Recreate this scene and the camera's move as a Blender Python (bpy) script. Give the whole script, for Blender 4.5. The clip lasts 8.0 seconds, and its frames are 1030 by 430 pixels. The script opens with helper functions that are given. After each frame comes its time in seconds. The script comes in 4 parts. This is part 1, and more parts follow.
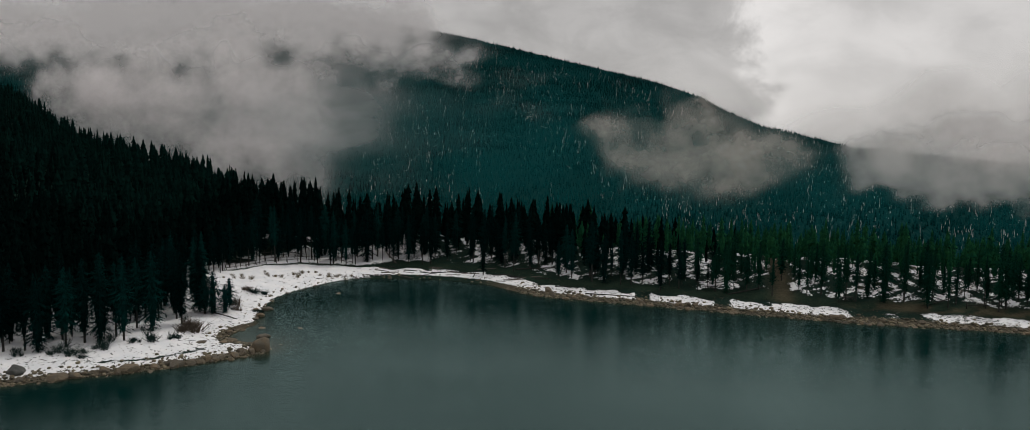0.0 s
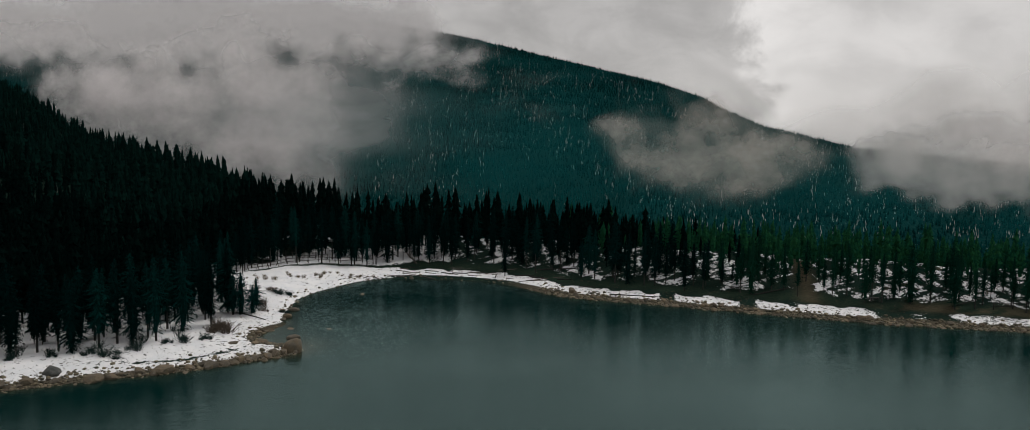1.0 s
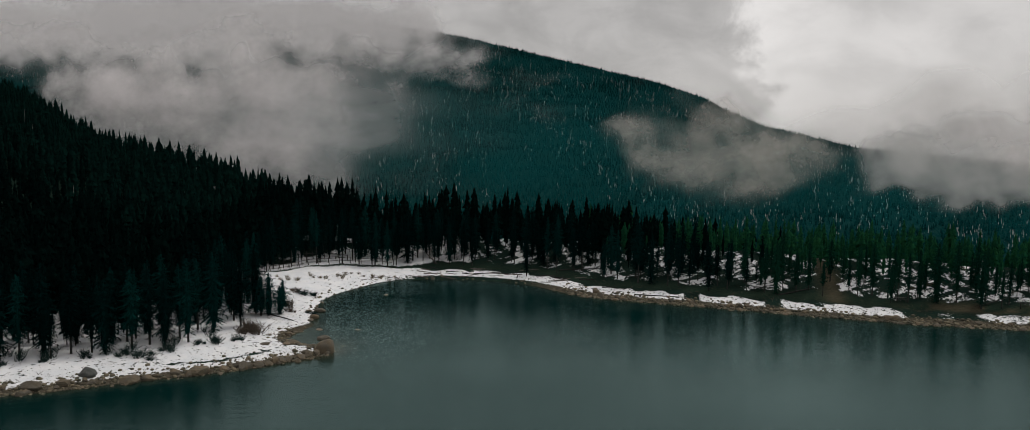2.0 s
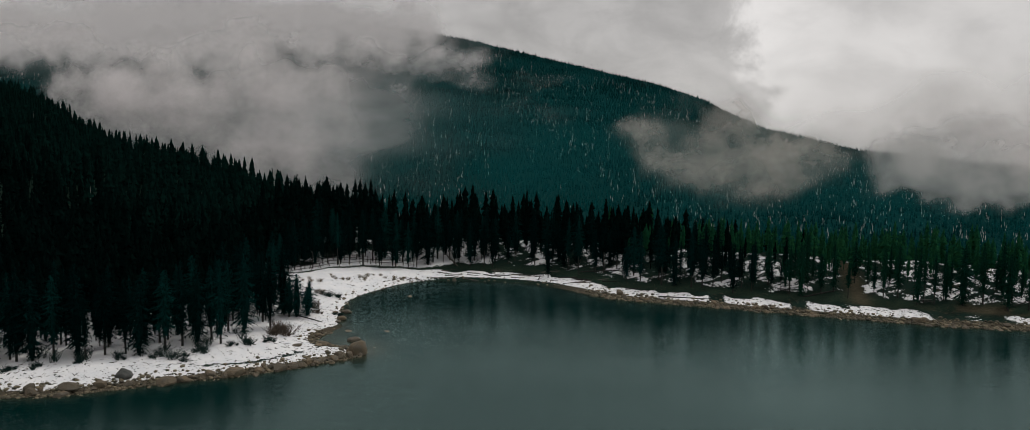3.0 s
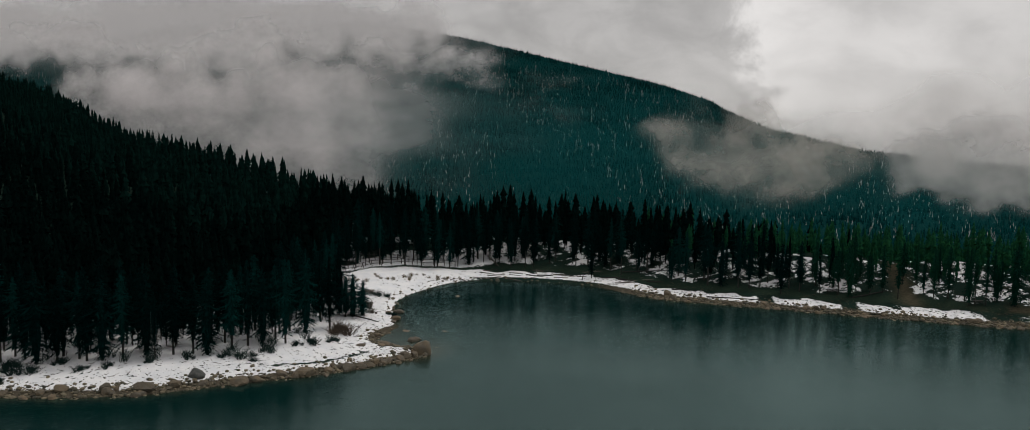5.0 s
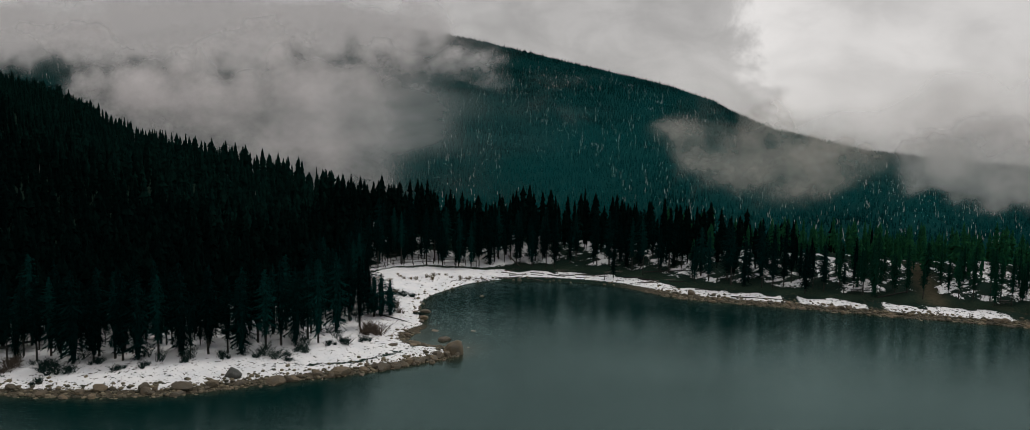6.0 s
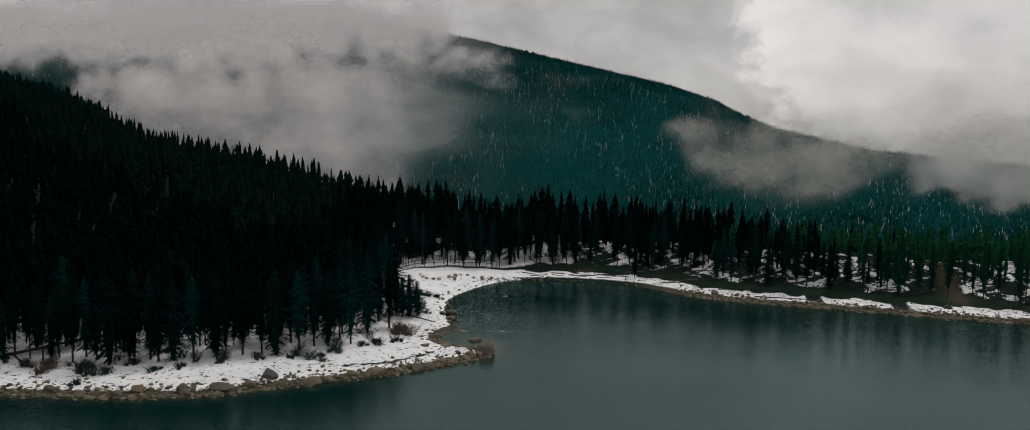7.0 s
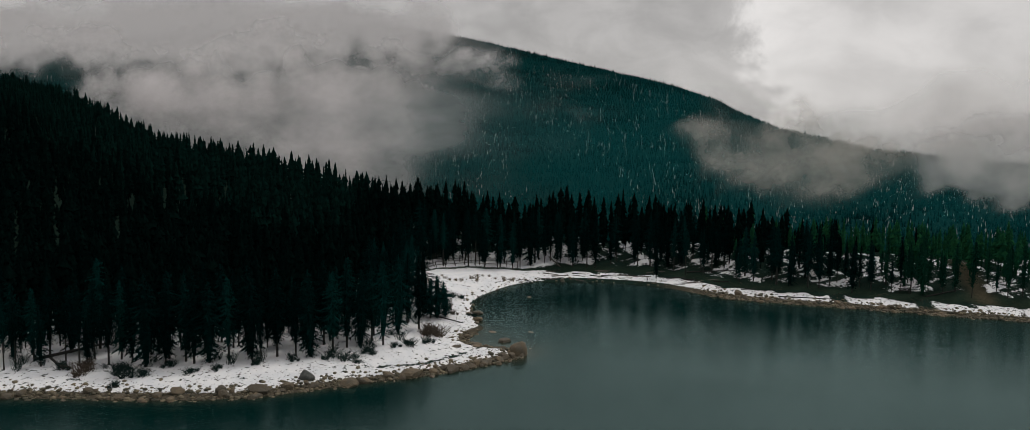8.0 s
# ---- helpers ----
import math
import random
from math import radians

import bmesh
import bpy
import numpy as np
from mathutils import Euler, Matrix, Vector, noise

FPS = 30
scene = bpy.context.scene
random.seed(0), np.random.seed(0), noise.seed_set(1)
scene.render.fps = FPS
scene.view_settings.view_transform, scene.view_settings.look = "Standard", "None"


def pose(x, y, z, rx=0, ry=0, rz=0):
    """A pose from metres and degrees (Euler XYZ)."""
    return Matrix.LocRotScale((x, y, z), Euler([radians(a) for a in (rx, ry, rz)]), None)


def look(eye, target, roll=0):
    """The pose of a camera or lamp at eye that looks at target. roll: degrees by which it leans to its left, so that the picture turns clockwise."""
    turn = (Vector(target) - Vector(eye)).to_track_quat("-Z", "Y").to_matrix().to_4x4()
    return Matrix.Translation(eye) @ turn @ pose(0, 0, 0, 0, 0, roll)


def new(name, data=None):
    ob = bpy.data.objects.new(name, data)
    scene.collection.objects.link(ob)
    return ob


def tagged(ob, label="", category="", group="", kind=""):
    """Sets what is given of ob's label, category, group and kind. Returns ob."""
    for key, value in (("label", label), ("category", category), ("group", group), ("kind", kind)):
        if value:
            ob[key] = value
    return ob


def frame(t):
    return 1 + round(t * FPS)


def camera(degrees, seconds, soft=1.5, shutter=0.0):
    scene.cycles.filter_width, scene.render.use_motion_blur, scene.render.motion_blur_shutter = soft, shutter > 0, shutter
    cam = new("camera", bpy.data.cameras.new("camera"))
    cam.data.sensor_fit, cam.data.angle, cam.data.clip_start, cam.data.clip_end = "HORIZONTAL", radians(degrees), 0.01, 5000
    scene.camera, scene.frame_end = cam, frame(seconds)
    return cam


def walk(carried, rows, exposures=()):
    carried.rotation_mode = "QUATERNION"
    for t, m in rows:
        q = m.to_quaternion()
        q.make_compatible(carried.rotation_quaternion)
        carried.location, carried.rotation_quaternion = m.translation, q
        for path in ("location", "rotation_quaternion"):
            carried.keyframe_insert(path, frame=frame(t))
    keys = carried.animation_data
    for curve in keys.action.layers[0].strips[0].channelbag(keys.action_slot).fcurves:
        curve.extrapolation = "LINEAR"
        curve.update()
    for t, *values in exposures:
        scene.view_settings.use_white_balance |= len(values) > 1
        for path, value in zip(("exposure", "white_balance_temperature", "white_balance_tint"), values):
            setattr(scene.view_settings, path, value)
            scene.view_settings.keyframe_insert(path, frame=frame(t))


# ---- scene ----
cam = camera(63.5, 8.0, soft=0.5)
PATH = [
    (0, (20.265, 1.097, 35.142), (20.095, 3.079, 34.936), 0.8),
    (0.5, (17.78, 0.962, 35.105), (17.61, 2.944, 34.899), 0.8),
    (1, (15.264, 0.878, 35.08), (15.093, 2.86, 34.875), 0.8),
    (1.5, (12.683, 0.793, 35.041), (12.513, 2.775, 34.836), 0.7),
    (3, (4.688, 0.528, 34.731), (4.522, 2.511, 34.532), 0.8),
    (3.5, (2.075, 0.463, 34.685), (1.909, 2.446, 34.487), 0.8),
    (4, (-0.479, 0.349, 34.65), (-0.643, 2.332, 34.452), 0.9),
    (4.5, (-2.947, 0.175, 34.615), (-3.112, 2.159, 34.416), 0.9),
    (6, (-10.065, -0.531, 34.448), (-10.235, 1.452, 34.249), 0.9),
    (6.5, (-12.442, -0.764, 34.44), (-12.613, 1.219, 34.242), 0.8),
    (7, (-14.83, -1.003, 34.449), (-15.002, 0.98, 34.25), 0.8),
    (7.5, (-17.226, -1.262, 34.464), (-17.398, 0.721, 34.265), 0.7),
    (8, (-19.646, -1.551, 34.48), (-19.819, 0.432, 34.282), 0.6),
]
walk(cam, [(t, look(eye, target, roll)) for t, eye, target, roll in PATH])

# ---- light ----
SUN_DIR = Vector((0.42, 0.36, 0.83)).normalized()
world = bpy.data.worlds.new("overcast_sky")
scene.world = world
world.use_nodes = True


def put(nt, socket, value):
    """Feeds a socket with a constant or with another socket."""
    if isinstance(value, bpy.types.NodeSocket):
        nt.links.new(value, socket)
    else:
        socket.default_value = value


def math_node(nt, op, a, b=0.0, clamp=False):
    n = nt.nodes.new("ShaderNodeMath")
    n.operation, n.use_clamp = op, clamp
    put(nt, n.inputs[0], a)
    put(nt, n.inputs[1], b)
    return n.outputs[0]


def mix_color(nt, fac, a, b, mode="MIX"):
    n = nt.nodes.new("ShaderNodeMix")
    n.data_type, n.blend_type = "RGBA", mode
    put(nt, n.inputs[0], fac)
    put(nt, n.inputs[6], a if isinstance(a, bpy.types.NodeSocket) else (*a, 1)[:4])
    put(nt, n.inputs[7], b if isinstance(b, bpy.types.NodeSocket) else (*b, 1)[:4])
    return n.outputs[2]


def noise_tex(nt, coord, scale, detail=4.0, rough=0.55, distortion=0.0):
    n = nt.nodes.new("ShaderNodeTexNoise")
    put(nt, n.inputs["Vector"], coord)
    put(nt, n.inputs["Scale"], scale)
    n.inputs["Detail"].default_value = detail
    n.inputs["Roughness"].default_value = rough
    n.inputs["Distortion"].default_value = distortion
    return n.outputs["Fac"]


def ramp(nt, fac, lo, hi, a=0.0, b=1.0):
    n = nt.nodes.new("ShaderNodeMapRange")
    n.interpolation_type = "SMOOTHSTEP"
    for i, v in enumerate((fac, lo, hi, a, b)):
        put(nt, n.inputs[i], v)
    return n.outputs[0]


def mapping(nt, coord, scale=(1, 1, 1), loc=(0, 0, 0)):
    n = nt.nodes.new("ShaderNodeMapping")
    put(nt, n.inputs[0], coord)
    n.inputs["Scale"].default_value, n.inputs["Location"].default_value = scale, loc
    return n.outputs[0]


nt = world.node_tree
nt.nodes.clear()
sky = nt.nodes.new("ShaderNodeTexSky")
sky.sky_type, sky.sun_disc = "NISHITA", False
sky.sun_elevation = math.asin(SUN_DIR.z)
sky.sun_rotation = math.atan2(SUN_DIR.x, SUN_DIR.y)
coord = nt.nodes.new("ShaderNodeTexCoord").outputs["Generated"]
cloud_big = noise_tex(nt, mapping(nt, coord, (1, 1, 1.6), (0.31, 0.0, 0.1)), 3.4, 6, 0.5, 0.2)
cloud_fine = noise_tex(nt, mapping(nt, coord, (1, 1, 1.8)), 11.0, 5, 0.55, 0.3)
warp = noise_tex(nt, mapping(nt, coord, (1, 1, 1.4), (4.1, 0, 0)), 6.0, 6, 0.6, 0.4)
axes = nt.nodes.new("ShaderNodeSeparateXYZ")
put(nt, axes.inputs[0], coord)
across, up_z = axes.outputs["X"], axes.outputs["Z"]
billow = math_node(nt, "ADD", across, math_node(nt, "MULTIPLY", math_node(nt, "SUBTRACT", warp, 0.5), 0.30))
edge = ramp(nt, math_node(nt, "SUBTRACT", billow, math_node(nt, "MULTIPLY", up_z, 0.12)), 0.125, 0.175)
bright = math_node(nt, "MULTIPLY", edge, ramp(nt, across, 0.18, 0.40, 0.31, 0.12))
bright = math_node(nt, "MULTIPLY", bright, ramp(nt, up_z, 0.15, 0.27, 1.0, 0.2))
level = math_node(nt, "ADD", ramp(nt, cloud_big, 0.3, 0.7, 0.0, 0.15), ramp(nt, cloud_fine, 0.3, 0.7, 0.0, 0.12))
level = math_node(nt, "ADD", math_node(nt, "ADD", level, 0.29), bright)
level = math_node(nt, "MULTIPLY", level, ramp(nt, up_z, 0.15, 0.55, 1.0, 1.4))
cloud_col = nt.nodes.new("ShaderNodeVectorMath")
cloud_col.operation = "SCALE"
cloud_col.inputs[0].default_value = (1.0, 0.968, 0.948)
put(nt, cloud_col.inputs["Scale"], level)
sky_dim = nt.nodes.new("ShaderNodeVectorMath")
sky_dim.operation = "SCALE"
put(nt, sky_dim.inputs[0], sky.outputs[0])
sky_dim.inputs["Scale"].default_value = 0.08
covered = mix_color(nt, 0.97, sky_dim.outputs[0], cloud_col.outputs[0])
bg = nt.nodes.new("ShaderNodeBackground")
put(nt, bg.inputs[0], covered)
bg.inputs[1].default_value = 1.0
nt.links.new(bg.outputs[0], nt.nodes.new("ShaderNodeOutputWorld").inputs[0])

sun = new("sun", bpy.data.lights.new("sun", "SUN"))
sun.data.energy, sun.data.angle, sun.data.color = 1.0, radians(15), (1.0, 0.95, 0.88)
sun.matrix_world = look(SUN_DIR * 100, (0, 0, 0))


# ---- materials ----
def material(name):
    m = bpy.data.materials.new(name)
    m.use_nodes = True
    t = m.node_tree
    b = t.nodes["Principled BSDF"]
    return m, t, b


def world_coord(t):
    return t.nodes.new("ShaderNodeNewGeometry").outputs["Position"]


def bump(t, b, height, strength=0.4, distance=0.1):
    n = t.nodes.new("ShaderNodeBump")
    n.inputs["Strength"].default_value, n.inputs["Distance"].default_value = strength, distance
    put(t, n.inputs["Height"], height)
    put(t, b.inputs["Normal"], n.outputs[0])


def attribute(t, name):
    n = t.nodes.new("ShaderNodeAttribute")
    n.attribute_name = name
    return n.outputs["Fac"]


def foliage_material(name, dark, light, per_island=False, stand=0.0):
    """Needles whose tone varies from tree to tree; stand: size of darker and lighter patches across a wide forest."""
    m, t, b = material(name)
    pos = world_coord(t)
    rnd = t.nodes.new("ShaderNodeNewGeometry").outputs["Random Per Island"] if per_island else t.nodes.new("ShaderNodeObjectInfo").outputs["Random"]
    grain = noise_tex(t, pos, 1.7, 4, 0.6)
    fac = math_node(t, "ADD", math_node(t, "MULTIPLY", rnd, 0.55), math_node(t, "MULTIPLY", ramp(t, grain, 0.35, 0.7), 0.45))
    needles = mix_color(t, fac, dark, light)
    if stand:
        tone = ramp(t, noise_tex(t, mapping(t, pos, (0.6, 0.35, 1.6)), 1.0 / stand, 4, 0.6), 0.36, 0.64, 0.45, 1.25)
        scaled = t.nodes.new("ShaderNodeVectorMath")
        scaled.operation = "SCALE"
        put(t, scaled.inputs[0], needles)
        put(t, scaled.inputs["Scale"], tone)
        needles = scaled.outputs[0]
    put(t, b.inputs["Base Color"], needles)
    b.inputs["Roughness"].default_value = 0.85
    b.inputs["Specular IOR Level"].default_value = 0.0
    return m


# same spruces: front row coloured paler as lit, inner forest darker as shaded
M_SPRUCE = foliage_material("lit_spruce_needles", (0.0004, 0.0038, 0.0038), (0.0020, 0.0165, 0.0155))
M_FOREST = foliage_material("shaded_forest_needles", (0.0004, 0.0020, 0.0020), (0.0018, 0.0075, 0.0064), True)
# the east wood's sunlit green is put into the needle colour
M_PINE_LIT = foliage_material("sunlit_pine_needles", (0.002, 0.028, 0.018), (0.014, 0.070, 0.026), True)
M_FIR = foliage_material("young_fir_needles", (0.0008, 0.010, 0.0095), (0.0036, 0.034, 0.031))
# near trees on the east side: sunlit green in the colour, less bright
M_PINE_NEAR_LIT = foliage_material("near_sunlit_pine_needles", (0.0012, 0.017, 0.013), (0.0065, 0.038, 0.022))
# blue-green air haze over the mountain is put into these needle colours
M_FAR_HAZED = foliage_material("hazed_far_needles", (0.0007, 0.026, 0.028), (0.0036, 0.043, 0.043), True, 110.0)
# paler and greener than M_FOREST: distance haze put into the crest's colour
M_HILL_HAZED = foliage_material("hazed_hilltop_needles", (0.0008, 0.0060, 0.0058), (0.0036, 0.016, 0.0125), True)


def bark_material(name, a, b2):
    m, t, b = material(name)
    pos = world_coord(t)
    n1 = noise_tex(t, mapping(t, pos, (6, 6, 1.2)), 1.5, 5, 0.65)
    put(t, b.inputs["Base Color"], mix_color(t, ramp(t, n1, 0.35, 0.7), a, b2))
    b.inputs["Roughness"].default_value = 0.9
    bump(t, b, n1, 0.6, 0.05)
    return m


M_BARK = bark_material("conifer_bark", (0.007, 0.008, 0.007), (0.028, 0.027, 0.023))
M_DEADWOOD = bark_material("grey_deadwood", (0.06, 0.052, 0.045), (0.17, 0.15, 0.13))
M_FENCE = bark_material("weathered_fence_wood", (0.028, 0.027, 0.024), (0.08, 0.075, 0.066))
M_TWIG = bark_material("shrub_twigs", (0.035, 0.026, 0.018), (0.10, 0.075, 0.05))
M_GRASS = bark_material("dry_grass", (0.07, 0.055, 0.03), (0.2, 0.16, 0.09))
M_ROOF = bark_material("weathered_shingles", (0.10, 0.10, 0.10), (0.22, 0.21, 0.20))

# boulders: warm granite, darker and wet towards a stained skirt of lichen and silt
M_ROCK, t, b = material("lake_granite")
pos = world_coord(t)
rnd = t.nodes.new("ShaderNodeObjectInfo").outputs["Random"]
n1 = noise_tex(t, pos, 0.9, 5, 0.6)
n2 = noise_tex(t, pos, 9.0, 4, 0.6)
c = mix_color(t, rnd, (0.048, 0.040, 0.026), (0.165, 0.122, 0.074))
c = mix_color(t, ramp(t, n1, 0.4, 0.7), c, (0.078, 0.068, 0.052))
c = mix_color(t, math_node(t, "MULTIPLY", ramp(t, n2, 0.5, 0.75), 0.5), c, (0.20, 0.16, 0.11))
put(t, b.inputs["Base Color"], c)
b.inputs["Roughness"].default_value = 0.8
bump(t, b, math_node(t, "ADD", n2, n1), 0.5, 0.15)

M_STONES, t, b = material("shore_stones")
pos = world_coord(t)
rnd = t.nodes.new("ShaderNodeNewGeometry").outputs["Random Per Island"]
n2 = noise_tex(t, pos, 4.0, 4, 0.6)
c = mix_color(t, rnd, (0.022, 0.026, 0.017), (0.21, 0.175, 0.112))
put(t, b.inputs["Base Color"], mix_color(t, ramp(t, n2, 0.4, 0.75), c, (0.085, 0.073, 0.052)))
b.inputs["Roughness"].default_value = 0.85
bump(t, b, n2, 0.5, 0.1)

# ground: snow over earth, dead grass and a trodden dirt trail
M_GROUND, t, b = material("snowy_ground")
pos = world_coord(t)
n_fine = noise_tex(t, pos, 2.6, 6, 0.65)
n_mid = noise_tex(t, pos, 0.45, 5, 0.6)
n_tuft = noise_tex(t, mapping(t, pos, (1, 1, 0.3)), 1.3, 3, 0.7)
earth = mix_color(t, ramp(t, n_fine, 0.35, 0.7), (0.007, 0.018, 0.014), (0.025, 0.036, 0.027))
earth = mix_color(t, ramp(t, n_mid, 0.4, 0.62), earth, (0.012, 0.026, 0.021))
dirt = mix_color(t, ramp(t, n_fine, 0.3, 0.75), (0.06, 0.050, 0.033), (0.13, 0.102, 0.068))
grey_dirt = mix_color(t, ramp(t, n_fine, 0.3, 0.75), (0.011, 0.026, 0.019), (0.032, 0.045, 0.031))
earth = mix_color(t, attribute(t, "trail"), earth, grey_dirt)
earth = mix_color(t, attribute(t, "dirt"), earth, dirt)
sand = mix_color(t, ramp(t, n_fine, 0.3, 0.75), (0.05, 0.045, 0.034), (0.12, 0.102, 0.078))
earth = mix_color(t, attribute(t, "bank"), earth, sand)
snow_col = mix_color(t, ramp(t, n_mid, 0.3, 0.75), (0.70, 0.72, 0.75), (0.82, 0.82, 0.83))
holes = math_node(t, "ADD", math_node(t, "MULTIPLY", n_fine, 0.55), math_node(t, "MULTIPLY", n_tuft, 0.45))
cover = math_node(t, "ADD", attribute(t, "snow"), math_node(t, "MULTIPLY", math_node(t, "SUBTRACT", holes, 0.5), 1.5))
n_speck = noise_tex(t, pos, 1.15, 3, 0.75)
cover = math_node(t, "SUBTRACT", cover, math_node(t, "MULTIPLY", ramp(t, n_speck, 0.55, 0.68), attribute(t, "litter")))
put(t, b.inputs["Base Color"], mix_color(t, ramp(t, cover, 0.44, 0.54), earth, snow_col))
b.inputs["Roughness"].default_value = 0.8
b.inputs["Specular IOR Level"].default_value = 0.0
bump(t, b, math_node(t, "ADD", n_fine, math_node(t, "MULTIPLY", n_mid, 2.0)), 0.5, 0.25)

M_SLOPE, t, b = material("mountain_floor")
pos = world_coord(t)
n1 = noise_tex(t, pos, 0.0045, 4, 0.6)
n2 = noise_tex(t, mapping(t, pos, (1.0, 0.25, 0.3)), 0.5, 2, 0.6)
# floor colour carries the same teal haze as the far needles
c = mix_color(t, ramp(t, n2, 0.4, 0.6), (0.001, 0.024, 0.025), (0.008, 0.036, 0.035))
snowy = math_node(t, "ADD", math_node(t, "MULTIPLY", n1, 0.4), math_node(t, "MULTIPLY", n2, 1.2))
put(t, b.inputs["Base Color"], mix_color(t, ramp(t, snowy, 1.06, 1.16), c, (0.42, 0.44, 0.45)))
b.inputs["Roughness"].default_value = 0.9
b.inputs["Specular IOR Level"].default_value = 0.0

# lake: dark green water with wind ripples, mirror-like at a low angle
M_WATER = bpy.data.materials.new("lake_water")
M_WATER.use_nodes = True
t = M_WATER.node_tree
t.nodes.clear()
pos = world_coord(t)
r1 = noise_tex(t, mapping(t, pos, (0.60, 0.85, 1)), 1.0, 3, 0.55, 0.6)
r2 = noise_tex(t, mapping(t, pos, (0.75, 1.25, 1)), 2.3, 3, 0.6, 0.5)
gust = noise_tex(t, mapping(t, pos, (0.02, 0.035, 1)), 1.0, 3, 0.5)
crest_n = math_node(t, "SUBTRACT", 1.0, math_node(t, "ABSOLUTE", math_node(t, "SUBTRACT", math_node(t, "MULTIPLY", r2, 2.0), 1.0)))
height = math_node(t, "ADD", math_node(t, "MULTIPLY", r1, 1.0), math_node(t, "MULTIPLY", crest_n, 0.5))
height = math_node(t, "MULTIPLY", height, ramp(t, gust, 0.3, 0.7, 0.6, 1.1))
ripple = t.nodes.new("ShaderNodeBump")
ripple.inputs["Strength"].default_value, ripple.inputs["Distance"].default_value = 0.9, 0.056
put(t, ripple.inputs["Height"], height)
depth_col = t.nodes.new("ShaderNodeBsdfDiffuse")
bed = mix_color(t, noise_tex(t, pos, 1.6, 4, 0.6), (0.030, 0.030, 0.018), (0.085, 0.068, 0.044))
put(t, depth_col.inputs[0], mix_color(t, attribute(t, "shallow"), (0.0002, 0.0150, 0.0138), bed))
mirror = t.nodes.new("ShaderNodeBsdfGlossy")
mirror.inputs["Color"].default_value = (0.66, 0.89, 0.875, 1)
mirror.inputs["Roughness"].default_value = 0.04
fresnel = t.nodes.new("ShaderNodeFresnel")
fresnel.inputs["IOR"].default_value = 1.42
for n in (mirror, fresnel):
    put(t, n.inputs["Normal"], ripple.outputs[0])
water_mix = t.nodes.new("ShaderNodeMixShader")
put(t, water_mix.inputs[0], fresnel.outputs[0])
t.links.new(depth_col.outputs[0], water_mix.inputs[1])
t.links.new(mirror.outputs[0], water_mix.inputs[2])
t.links.new(water_mix.outputs[0], t.nodes.new("ShaderNodeOutputMaterial").inputs[0])


def mist_material(name, density, scale, color=(0.85, 0.83, 0.81), ragged=4.5, lift=0.0, full=1.5, run=1.0):
    """Drifting mist: pale droplets that thin out by a ragged noise."""
    m = bpy.data.materials.new(name)
    m.use_nodes = True
    t = m.node_tree
    t.nodes.clear()
    pos = world_coord(t)
    big = noise_tex(t, mapping(t, pos, (run, run, 1.3)), scale, 7, 0.58)
    broad = noise_tex(t, mapping(t, pos, (run, run, 1.2), (31, 7, 3)), scale * 0.35, 3, 0.5, 0.0)
    both = math_node(t, "ADD", math_node(t, "MULTIPLY", big, 0.6), math_node(t, "MULTIPLY", broad, 0.4))
    amount = math_node(t, "ADD", attribute(t, "amount"), math_node(t, "MULTIPLY", math_node(t, "SUBTRACT", both, 0.5), ragged))
    alpha = math_node(t, "MULTIPLY", ramp(t, amount, 0.0, full), density)
    alpha = math_node(t, "MULTIPLY", alpha, ramp(t, attribute(t, "amount"), 0.0, 0.55))
    dif = t.nodes.new("ShaderNodeBsdfDiffuse")
    dif.inputs[0].default_value = (*color, 1)
    tra = t.nodes.new("ShaderNodeBsdfTranslucent")
    tra.inputs[0].default_value = (*color, 1)
    if lift:
        facing = t.nodes.new("ShaderNodeVectorMath")
        facing.operation = "ADD"
        put(t, facing.inputs[0], t.nodes.new("ShaderNodeNewGeometry").outputs["Normal"])
        facing.inputs[1].default_value = (0, 0, lift)
        unit = t.nodes.new("ShaderNodeVectorMath")
        unit.operation = "NORMALIZE"
        put(t, unit.inputs[0], facing.outputs[0])
        put(t, dif.inputs["Normal"], unit.outputs[0])
    lit = t.nodes.new("ShaderNodeMixShader")
    lit.inputs[0].default_value = 0.25 if lift else 0.5
    t.links.new(dif.outputs[0], lit.inputs[1])
    t.links.new(tra.outputs[0], lit.inputs[2])
    clear = t.nodes.new("ShaderNodeBsdfTransparent")
    out = t.nodes.new("ShaderNodeMixShader")
    put(t, out.inputs[0], alpha)
    t.links.new(clear.outputs[0], out.inputs[1])
    t.links.new(lit.outputs[0], out.inputs[2])
    t.links.new(out.outputs[0], t.nodes.new("ShaderNodeOutputMaterial").inputs[0])
    return m


